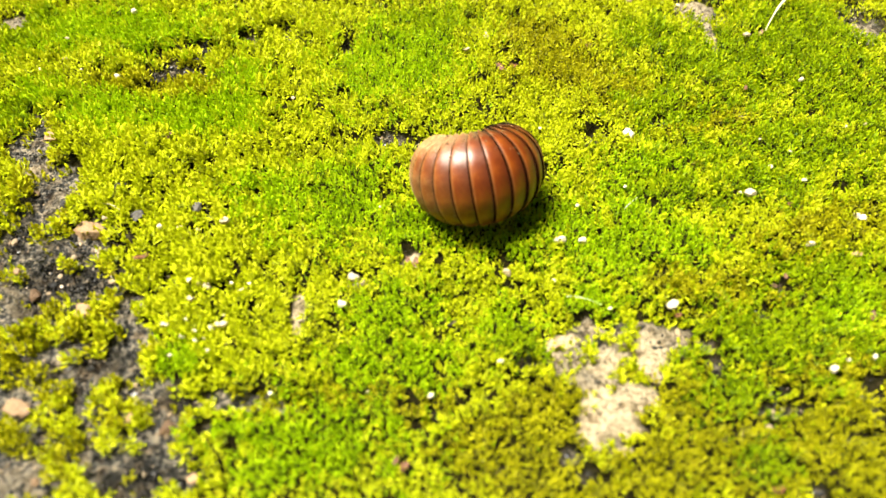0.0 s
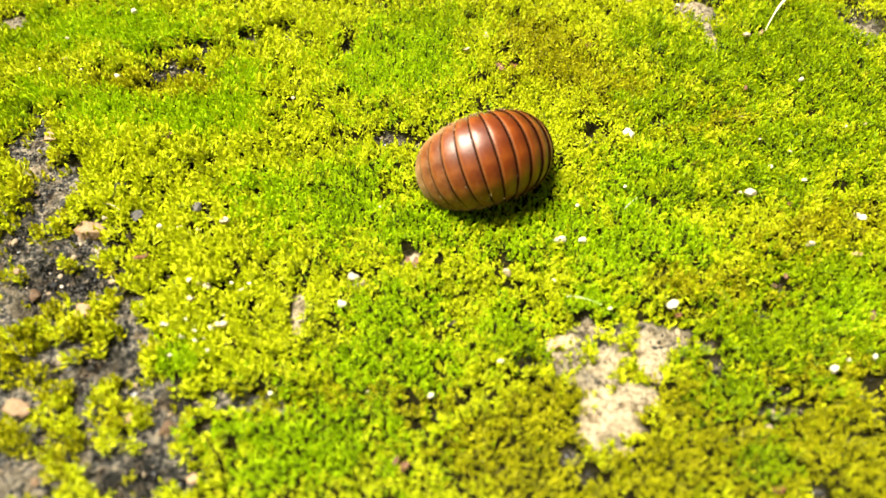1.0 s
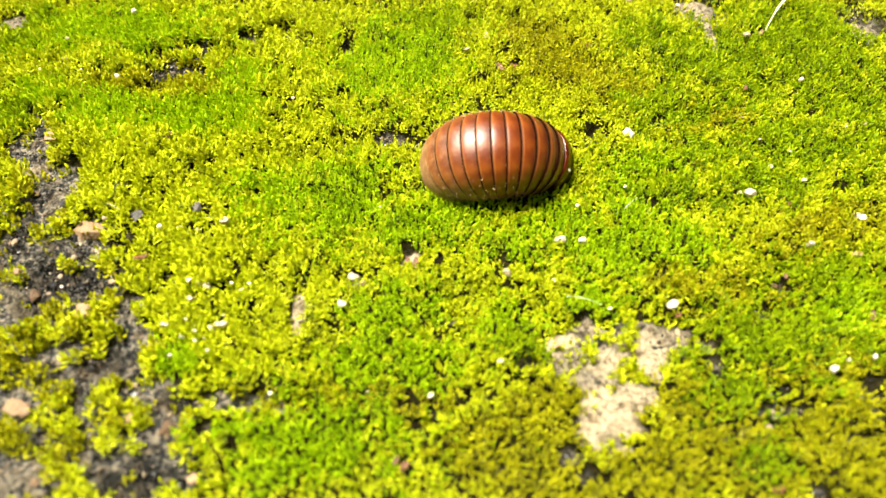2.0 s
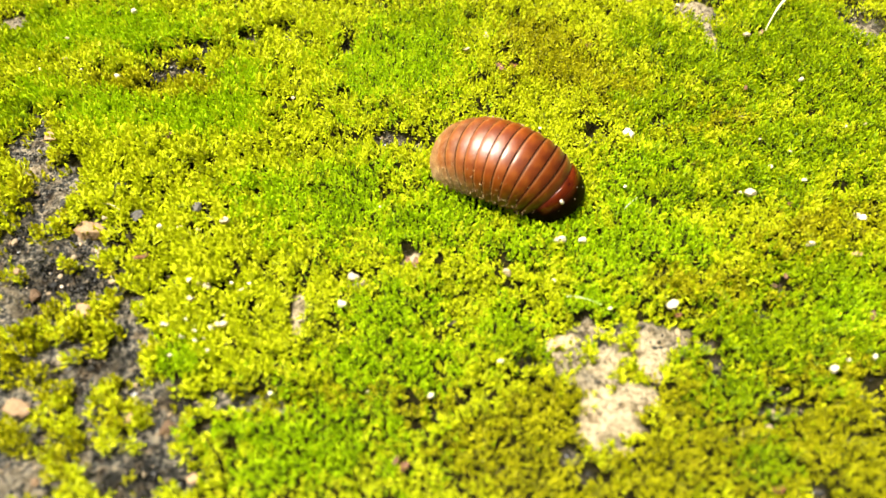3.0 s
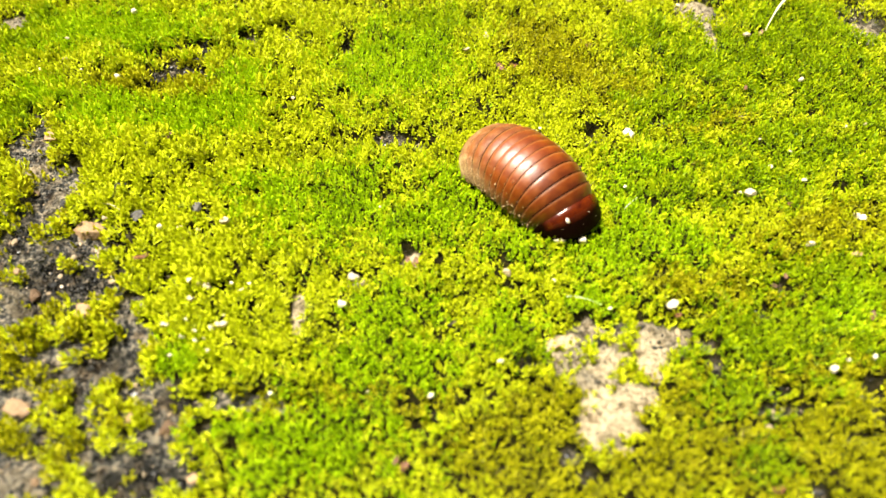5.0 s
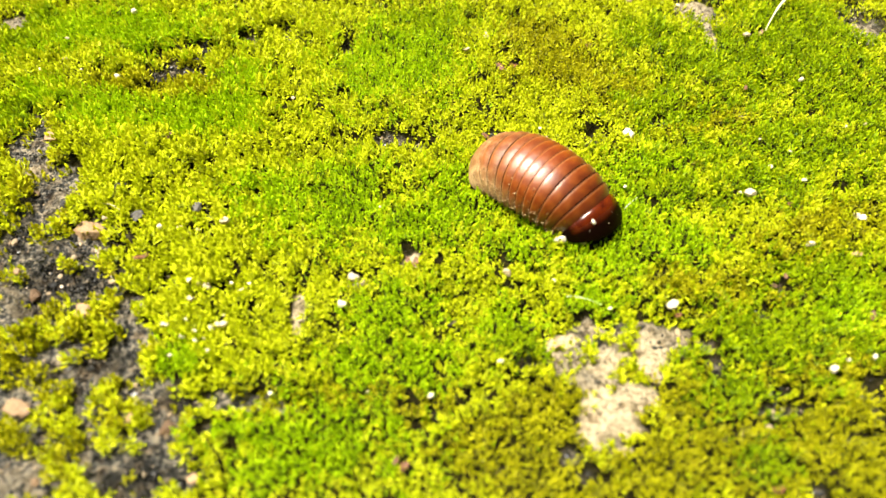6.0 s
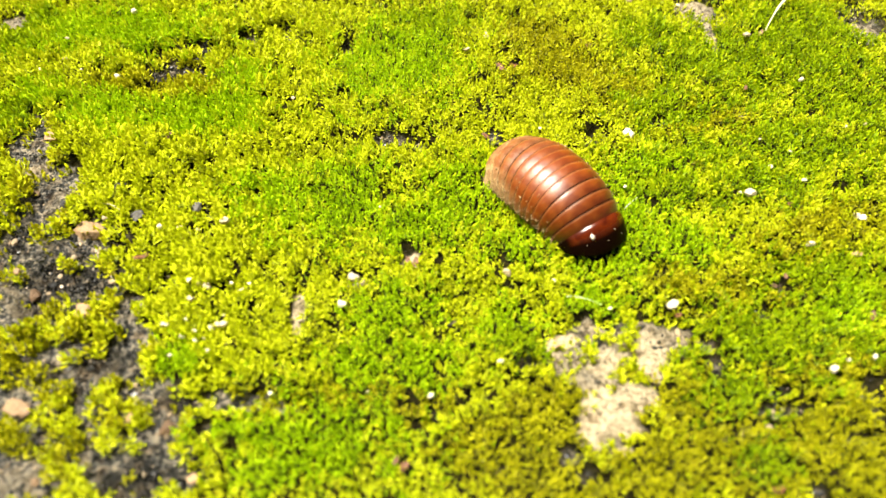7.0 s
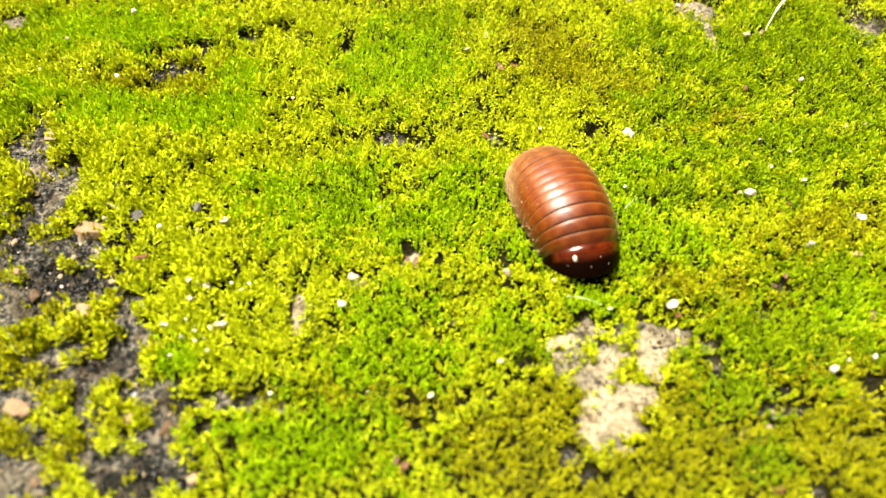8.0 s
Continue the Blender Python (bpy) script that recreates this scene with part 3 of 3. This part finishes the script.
# ---- grit and pebbles ----
def lump(rng, radius, flat=0.7, rough=0.22, level=2, facets=7):
    """A chipped, uneven stone as a bmesh, about its middle."""
    bm = bmesh.new()
    bmesh.ops.create_icosphere(bm, subdivisions=level, radius=1)
    shape = Vector((rng.uniform(0.95, 1.25), rng.uniform(0.75, 1.0), flat * rng.uniform(0.8, 1.1)))
    cuts = [(Vector(rng.normal(0, 1, 3)).normalized(), rng.uniform(0.52, 0.86)) for _ in range(facets)]
    shift = Vector(rng.uniform(-50, 50, 3))
    for v in bm.verts:
        p = v.co * (1 + rough * noise.noise(v.co * 1.4 + shift) + 0.3 * rough * noise.noise(v.co * 4.2 + shift))
        for normal, at in cuts:
            over = p.dot(normal) - at
            if over > 0:
                p = p - normal * over * 0.9
        v.co = Vector((p.x * shape.x, p.y * shape.y, p.z * shape.z)) * radius
    return bm


def top_height(x, y):
    ax, ay = np.array([float(x)]), np.array([float(y)])
    bare = bareness(ax, ay)[0]
    moss = 3.4 if bare < -0.1 else 2.4 if bare < 0.3 else 0.2
    return float(stone_height(ax, ay)[0]) + moss


def place_pebbles():
    rng = np.random.default_rng(23)
    kinds = (
        (WHITE, WHITE_STONE, "white_pebble", "small white quartz grain lying on the moss", "white grains"),
        (WHITE2, WHITE_STONE, "white_pebble", "small white quartz grain lying on the moss", "white grains"),
        (TINY, WHITE_STONE, "white_pebble", "tiny cream-white grain caught between the moss tips", "white grains"),
        (TAN, TAN_STONE, "tan_pebble", "tan sandstone pebble set in the damp ground", "tan pebbles"),
        (GREY, GREY_STONE, "grey_pebble", "rough dark grey stone half buried in the moss", "grey stones"))
    for spots, material, name, label, group in kinds:
        for x, y, size in spots:
            me = bm_mesh(name, lump(rng, size * 0.5 * MM, 0.9, 0.22) if material is WHITE_STONE else lump(rng, size * 0.54 * MM, 0.62, 0.55, 3, 10), material, False)
            ob = tagged(new(name, me), label, "pebble", group)
            ob.matrix_basis = pose(x * MM, y * MM, (top_height(x, y) + size * (0.30 if material is WHITE_STONE else 0.05 if material is TAN_STONE else -0.12)) * MM, 0, 0, rng.uniform(-50, 50))


place_pebbles()


def scatter_grit():
    rng = np.random.default_rng(31)
    ico = bmesh.new()
    bmesh.ops.create_icosphere(ico, subdivisions=1, radius=1)
    shape = np.array([v.co[:] for v in ico.verts])
    tris = np.array([[v.index for v in f.verts] for f in ico.faces])
    ico.free()
    x, y = rng.uniform(-150, 150, 90000), rng.uniform(-66, 110, 90000)
    rock = np.maximum(patch(x, y, ROCK, 0.5, 11), np.maximum(patch(x, y, PALE, 0.4, 21), patch(x, y, DUN, 0.4, 25)))
    rock = np.maximum(rock, patch(x, y, GAPS + CREVICES, 0.4, 31))
    keep = (rock > -0.05) & (wave(x, y, 5, 35) > rng.uniform(-1.1, 0.6, x.shape))
    keep &= (np.maximum(patch(x, y, PALE, 0.4, 21), patch(x, y, DUN, 0.4, 25)) < 0) | (rng.random(x.shape) < 0.25)
    x, y = x[keep], y[keep]
    n = len(x)
    size = np.where(rng.random(n) < 0.035, rng.uniform(0.45, 1.05, n), np.clip(rng.lognormal(-1.75, 0.55, n), 0.07, 0.6))
    z = stone_height(x, y) + size * 0.05
    v = shape[None] * rng.uniform(0.7, 1.25, (n, 12, 1)) * (size[:, None] * rng.uniform(0.6, 1.2, (n, 3)))[:, None, :]
    v = v + np.stack([x, y, z], -1)[:, None, :]
    faces = (tris[None] + (np.arange(n) * 12)[:, None, None]).reshape(-1, 3).tolist()
    me = mesh_of("grit", v.reshape(-1, 3) * MM, faces, GRIT, False)
    tagged(new("grit", me), "loose grey and tan grit on the bare ground", "grit", kind="stuff")


scatter_grit()


# ---- litter: a straw, fine fibres, flakes of dead leaf ----
def bezier(points, n):
    p = [Vector(q) for q in points]
    out = []
    for k in range(n + 1):
        t, row = k / n, p
        while len(row) > 1:
            row = [a.lerp(b, t) for a, b in zip(row, row[1:])]
        out.append(row[0])
    return out


def tube(points, radii, sides=7):
    bm = bmesh.new()
    rings = []
    for k, (p, r) in enumerate(zip(points, radii)):
        ahead = Vector(points[min(k + 1, len(points) - 1)]) - Vector(points[max(k - 1, 0)])
        turn = ahead.to_track_quat("Z", "Y").to_matrix()
        rings.append([bm.verts.new(Vector(p) + turn @ Vector((r * math.cos(2 * math.pi * j / sides), r * math.sin(2 * math.pi * j / sides), 0))) for j in range(sides)])
    for low, up in zip(rings, rings[1:]):
        for j in range(sides):
            bm.faces.new((low[j], low[(j + 1) % sides], up[(j + 1) % sides], up[j]))
    bm.faces.new(rings[0][::-1])
    bm.faces.new(rings[-1])
    return bm


def lay_straw(name, label, points, radius, material):
    line = [p * MM for p in bezier(points, 14)]
    radii = [radius * MM * (0.35 + 0.65 * math.sin(math.pi * min(1, (k + 1.5) / 11))) for k in range(15)]
    tagged(new(name, bm_mesh(name, tube(line, radii, 6), material)), label, name.replace("_", " "))


def flake_mesh(rng, size):
    """A torn, curled flake of dead leaf with thickness."""
    bm = bmesh.new()
    bmesh.ops.create_grid(bm, x_segments=6, y_segments=4, size=1)
    shift = Vector(rng.uniform(-40, 40, 3))
    for v in bm.verts:
        edge = 1 + 0.35 * noise.noise(v.co * 1.3 + shift)
        x, y = v.co.x * edge, v.co.y * 0.55 * edge * (1 - 0.55 * v.co.x ** 2)
        v.co = Vector((x, y, 0.35 * y * y + 0.22 * x * x + 0.12 * noise.noise(v.co * 2 + shift))) * size * 0.5
    bmesh.ops.solidify(bm, geom=bm.faces[:], thickness=size * 0.05)
    return bm


def scatter_flakes():
    rng = np.random.default_rng(41)
    for x, y, size in FLAKES:
        ob = new("leaf_flake", bm_mesh("leaf_flake", flake_mesh(rng, size * MM), DEAD_LEAF))
        tagged(ob, "curled brown flake of dead leaf caught in the moss", "leaf flake", "leaf flakes")
        ob.matrix_basis = pose(x * MM, y * MM, (top_height(x, y) + 0.1) * MM, rng.uniform(-20, 20), rng.uniform(-20, 20), rng.uniform(0, 360))


lay_straw("dry_straw", "pale dry curved straw lying on the moss", [(110.5, 100, 3.2), (104, 95.5, 2.4), (100, 88.5, 2.2), (96.4, 82.5, 0.6)], 0.48, STRAW)
lay_straw("fibre", "thin pale fibre lying across the moss", [(27.0, -13.3, 0.3), (31.0, -14.2, 1.4), (34.6, -15.8, 0.4)], 0.10, FIBRE)
lay_straw("fibre", "thin pale fibre lying across the moss", [(-82.8, 13.8, 0.2), (-79.4, 13.4, 1.2), (-76.6, 10.8, 0.2)], 0.11, STRAW)
lay_straw("fibre", "thin pale fibre lying across the moss", [(43.5, 12.0, 0.4), (45.5, 13.6, 1.2), (47.5, 15.8, 0.5)], 0.09, FIBRE)
scatter_flakes()


# ---- the pill millipede ----
HIGH, HALF, SUNK = 11.7 * MM, 11.2 * MM, 0.6
PLATES = 13
GIRTH = (0.81, 0.87, 0.915, 0.95, 0.975, 0.99, 1.0, 1.0, 1.0, 0.985, 0.96, 0.925, 0.88)
SPREAD = (0.0, 0.02, 0.045, 0.07, 0.11, 0.18, 0.30, 0.52, 0.76, 1.0)


def plate_mesh(i):
    """One arched back plate about its hinge: x forward, z up. It slides under the plate in front of it."""
    girth, first, last = GIRTH[i], i == 0, i == PLATES - 1
    back, front = radians(-10), radians(26)
    if first:
        back, front = radians(-12), radians(11)
    if last:
        back, front = radians(-60), radians(24)
    across, along = 30, 9 if not (first or last) else 20
    shares = SPREAD if along == 9 else (0.0, 0.01, 0.025, *[0.025 + 0.975 * k / 18 for k in range(1, 19)])
    taper = 0.115 if first else max(0.115, (1 - GIRTH[i - 1] / GIRTH[i] * 0.952) / 0.42)
    skin = 0.45 * MM
    rings = []
    for layer in (0, 1):
        grid = []
        for a in range(along + 1):
            u = shares[a]
            row = []
            for b in range(across + 1):
                s = 2 * b / across - 1
                theta = s * radians(89)
                phi = back + ((front if not first else radians(27 - 13 * s * s)) - back) * u
                slip = 1 - (taper * u if not first else 0.02 * u)
                if not last and u < 0.24:
                    slip -= 0.040 * (1 - u / 0.24) ** 3
                if last:
                    slip = 1 - 0.10 * max(0.0, (u - 0.72) / 0.28)
                reach = HIGH * girth * slip * max(0.02, math.cos(theta)) ** 0.86 - layer * skin
                y = (HALF * girth * (1 - 0.7 * (1 - slip)) - layer * skin) * math.copysign(abs(math.sin(theta)) ** 0.95, s)
                wide = 3.0 * MM * (1 - abs(s) ** 6 * 0.58)
                x = reach * math.sin(phi) + wide * (u - 0.42) * (0.4 if first or last else 1.0)
                z = reach * math.cos(phi)
                if first:
                    x *= 1.04
                row.append((x, y, max(z, -0.4 * MM)))
            grid.append(row)
        rings.append(grid)
    verts, dust_sheen, seam_shade, lip, margin = [], [], [], [], []
    for layer in (0, 1):
        for a in range(along + 1):
            for b in range(across + 1):
                u, s = shares[a], abs(2 * b / across - 1)
                verts.append(rings[layer][a][b])
                tail = max(0.0, (i - 6) / 6)
                flank = max(0.0, (s - 0.76 + 0.28 * tail) / 0.24) * min(1.0, max(0.0, (i - 2) / 7))
                # dust and painted sheen grow towards the flanks and the tail
                dust_sheen.append(0.0 if first else min(1.0, flank * (0.55 + 0.45 * tail) + (0.52 if last else 0.34 * tail * tail)))
                # shield margin and plate bands: dark pigment plus painted shade
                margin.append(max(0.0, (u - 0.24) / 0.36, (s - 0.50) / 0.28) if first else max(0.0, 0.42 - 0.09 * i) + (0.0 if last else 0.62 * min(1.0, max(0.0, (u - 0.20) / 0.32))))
                # shade of the joint grooves, put into the colour
                seam_shade.append(1.0 if layer else ((1.0, 1.0, 0.75)[a] if a < 3 and not last else 0.0))
                # where the tan edge and its painted glint lie
                lip.append((0.0, 0.0, 0.3, 1.0, 0.0)[a] if a < 5 and not (layer or first or last) else 0.0)
    size = (along + 1) * (across + 1)
    faces = []
    for a in range(along):
        for b in range(across):
            p = a * (across + 1) + b
            q = p + across + 1
            faces.append((p, q, q + 1, p + 1))
            faces.append((size + p, size + p + 1, size + q + 1, size + q))
    rim = [b for b in range(across + 1)] + [a * (across + 1) + across for a in range(1, along + 1)]
    rim += [along * (across + 1) + b for b in range(across - 1, -1, -1)] + [a * (across + 1) for a in range(along - 1, 0, -1)]
    for p, q in zip(rim, rim[1:] + rim[:1]):
        faces.append((p, q, size + q, size + p))
    return mesh_of("tergite", verts, faces, FRONT if first else SHELL, True, {"dust_sheen": dust_sheen, "seam_shade": seam_shade, "lip": lip, "dark": np.clip(margin, 0, 1)})


def ball(rx, ry, rz, at=(0, 0, 0), level=3):
    bm = bmesh.new()
    bmesh.ops.create_icosphere(bm, subdivisions=level, radius=1)
    for v in bm.verts:
        v.co = Vector((v.co.x * rx + at[0], v.co.y * ry + at[1], v.co.z * rz + at[2]))
    return bm


def crumbs_mesh(i):
    """Crumbs of dried mud caught on the lower sides of a plate, more towards the tail."""
    rng = np.random.default_rng(100 + i)
    whole = bmesh.new()
    for k in range(18 + 3 * i):
        side = 1 if k % 2 else -1
        theta = side * radians(86 - min(60, abs(rng.normal(0, 13 + 2.0 * i))))
        phi = radians(rng.uniform(-11, -2) if rng.random() < 0.6 else rng.uniform(-2, 9))
        u = (phi - radians(-10)) / radians(36)
        reach = HIGH * GIRTH[i] * max(0.02, math.cos(theta)) ** 0.86 * (0.985 - 0.10 * u)
        bit = lump(rng, min(0.34, 0.05 + abs(rng.normal(0, 0.085))) * MM, 0.6, 0.25, 1, 2)
        spot = Vector((reach * math.sin(phi) + 3.0 * MM * (u - 0.42), HALF * GIRTH[i] * math.copysign(abs(math.sin(theta)) ** 0.95, side), reach * math.cos(phi)))
        for v in bit.verts:
            v.co += spot
        me = bpy.data.meshes.new("crumb")
        bit.to_mesh(me)
        bit.free()
        whole.from_mesh(me)
        bpy.data.meshes.remove(me)
    return bm_mesh("mud_crumbs", whole, MUD, False)


def build_millipede():
    body = tagged(new("pill_millipede"), "chestnut-brown glossy pill millipede uncurling on the moss", "millipede")
    plates = []
    leg_l = bm_mesh("leg", tube([(0, 3.5 * MM, 2.2 * MM), (0, 6.0 * MM, 2.6 * MM), (0, 7.6 * MM, 1.0 * MM), (0.2 * MM, 8.2 * MM, -0.8 * MM)], [0.55 * MM, 0.5 * MM, 0.36 * MM, 0.12 * MM]), LEG)
    leg_r = bm_mesh("leg", tube([(0, -3.5 * MM, 2.2 * MM), (0, -6.0 * MM, 2.6 * MM), (0, -7.6 * MM, 1.0 * MM), (0.2 * MM, -8.2 * MM, -0.8 * MM)], [0.55 * MM, 0.5 * MM, 0.36 * MM, 0.12 * MM]), LEG)
    belly = bm_mesh("underside", ball(2.0 * MM, 6.5 * MM, 2.6 * MM, (0, 0, 3.2 * MM), 2), LEG)
    for i in range(PLATES):
        label = {0: "dark glossy front shield", PLATES - 1: "dusty rounded tail shield"}.get(i, "")
        plate = part("front_shield" if i == 0 else "tail_shield" if i == PLATES - 1 else "tergite", plate_mesh(i), body, label)
        part("underside", belly, plate, "dark jointed underside")
        if 0 < i < PLATES - 1:
            part("leg", leg_l, plate)
            part("leg", leg_r, plate)
        if i > 0:
            tagged(part("mud_crumbs", crumbs_mesh(i), plate), label="dried pale mud crumbs along the margin", kind="stuff")
        plates.append(plate)
    head = part("head", bm_mesh("head", ball(5.0 * MM, 7.4 * MM, 4.8 * MM, (5.9 * MM, 0, 1.6 * MM)), HEAD), plates[0], "dark glossy head tucked under the shield")
    rng = np.random.default_rng(5)
    for turn, rise, size in ((-24, 1, 0.60), (-36, 10, 0.14), (-4, 15, 0.12), (24, 17, 0.17), (12, 5, 0.09)):
        theta, phi = radians(turn), radians(rise)
        reach = HIGH * GIRTH[0] * math.cos(theta) ** 0.86 * 0.995
        me = bm_mesh("mud_speck", lump(rng, size * MM, 0.5, 0.25, 2, 2), CRUMB_WHITE)
        for v in me.vertices:
            v.co += Vector((reach * math.sin(phi) * 1.04, HALF * GIRTH[0] * math.sin(theta), reach * math.cos(phi)))
        part("mud_speck", me, plates[0], "tiny pale crumb stuck to the shield")
    for side in (1, -1):
        part("eye", bm_mesh("eye", ball(0.7 * MM, 0.7 * MM, 0.7 * MM, (7.6 * MM, side * 5.0 * MM, 3.6 * MM), 2), EYE_BLACK), plates[0])
        part("antenna", bm_mesh("antenna", tube([(8.5 * MM, side * 3.6 * MM, 0.8 * MM), (10.2 * MM, side * 4.4 * MM, 0.4 * MM), (11.6 * MM, side * 4.6 * MM, -0.8 * MM), (12.4 * MM, side * 4.5 * MM, -2.0 * MM)],
             [0.45 * MM, 0.42 * MM, 0.40 * MM, 0.30 * MM]), LEG), plates[0])
    return body, plates, head


MILLIPEDE, BACK_PLATES, FACE = build_millipede()

# seconds, and the middle of the body on the ground in millimetres, and its heading in degrees
TRACK = [
    (0, 7.9, 16.8, 22), (0.5, 8.51, 19.8, 23), (1, 10.3, 23.4, 22), (1.5, 12.29, 24.2, 17),
    (2.8, 15.37, 23.71, -22), (3.2, 16.43, 23.05, -37), (3.5, 17.78, 21.39, -47), (4, 18.76, 20.26, -56),
    (4.6, 19.69, 20.3, -54), (5.8, 23.87, 18.54, -44), (6.2, 25.84, 17.16, -42), (6.6, 26.74, 16.8, -47),
    (7, 26.81, 14.87, -54), (7.4, 26.29, 13.09, -67), (7.7, 26.52, 12.27, -75), (8, 27.83, 9.9, -74),
]
# seconds, roll and pitch of the body, bend of each joint downwards and sideways in degrees, the joints' distance in millimetres, further bend of the front joints
POSTURE = [
    (0, 62, 0, 15, 0, 1.58, 0), (0.5, 50, 0, 14, 0, 1.62, 0), (1, 38, 0, 12.5, 0, 1.76, 0.5), (1.5, 30, 0, 10.5, 0, 1.82, 1),
    (2.8, 12, 0, 6.6, -1, 1.9, 3), (3.5, 5, 0, 4.6, -1, 1.93, 4.5), (5.8, 0, 0, 3.2, -0.5, 1.95, 5), (8, 0, 0, 3.2, -0.5, 1.92, 5),
]


def plate_poses(bend, aside, step, duck):
    """The poses of all plates in the body's space, for joints bent by so many degrees and that many millimetres apart."""
    middle = (PLATES - 1) / 2
    turns, spots = [], [Vector((0, 0, 0))]
    for i in range(PLATES):
        nod = (middle - i) * bend + duck * max(0, 4 - i) - 1.4 * duck * max(0, i - PLATES + 4)
        turns.append(Euler((0, radians(nod), radians((middle - i) * aside))).to_matrix())
    for i in range(1, PLATES):
        way = (turns[i - 1] @ Vector((1, 0, 0)) + turns[i] @ Vector((1, 0, 0))).normalized()
        spots.append(spots[-1] - way * step * MM)
    # while it walks, the lower margins stay near the ground and the back alone is arched
    arch = min(1.0, max(0.45, (bend - 4) / 9))
    spots = [p - spots[PLATES // 2] for p in spots]
    return [Matrix.Translation((p.x, p.y, p.z * arch)) @ m.to_4x4() for p, m in zip(spots, turns)]


def value_at(rows, t):
    """The rows' values at t, gliding from row to row."""
    times = [r[0] for r in rows]
    return [float(np.interp(t, times, [r[k] for r in rows])) for k in range(1, len(rows[0]))]


SAMPLES = [np.array([v.co[:] for v in p.data.vertices])[::3] for p in BACK_PLATES]
SAMPLES[0] = np.concatenate([SAMPLES[0], [v.co[:] for v in FACE.data.vertices]])


def body_pose(x, y, heading, roll, pitch, bend, aside, step, duck):
    """The pose of the animal with the middle of its body over x, y, bedded in the moss, and those of its plates."""
    poses = plate_poses(bend, aside, step, duck)
    turn = pose(0, 0, 0, 0, 0, heading) @ pose(0, 0, 0, 0, pitch, 0) @ pose(0, 0, 0, roll, 0, 0)
    placed = []
    for m, points in zip(poses, SAMPLES):
        whole = np.array(turn @ m)
        placed.append(points @ whole[:3, :3].T + whole[:3, 3])
    low = min(p[:, 2].min() for p in placed[2:-2])
    every = np.concatenate(placed)
    mid = (every.min(0) + every.max(0)) / 2
    return Matrix.Translation((x * MM - mid[0], y * MM - mid[1], -SUNK * MM - low)) @ turn, poses


def motions():
    body_rows, plate_rows = [], [[] for _ in BACK_PLATES]
    for k in range(41):
        t = 0.2 * k
        whole, poses = body_pose(*value_at(TRACK, t), *value_at(POSTURE, t))
        body_rows.append((t, whole))
        for rows, m in zip(plate_rows, poses):
            rows.append((t, m))
    walk(MILLIPEDE, body_rows)
    for plate, rows in zip(BACK_PLATES, plate_rows):
        walk(plate, rows)


motions()
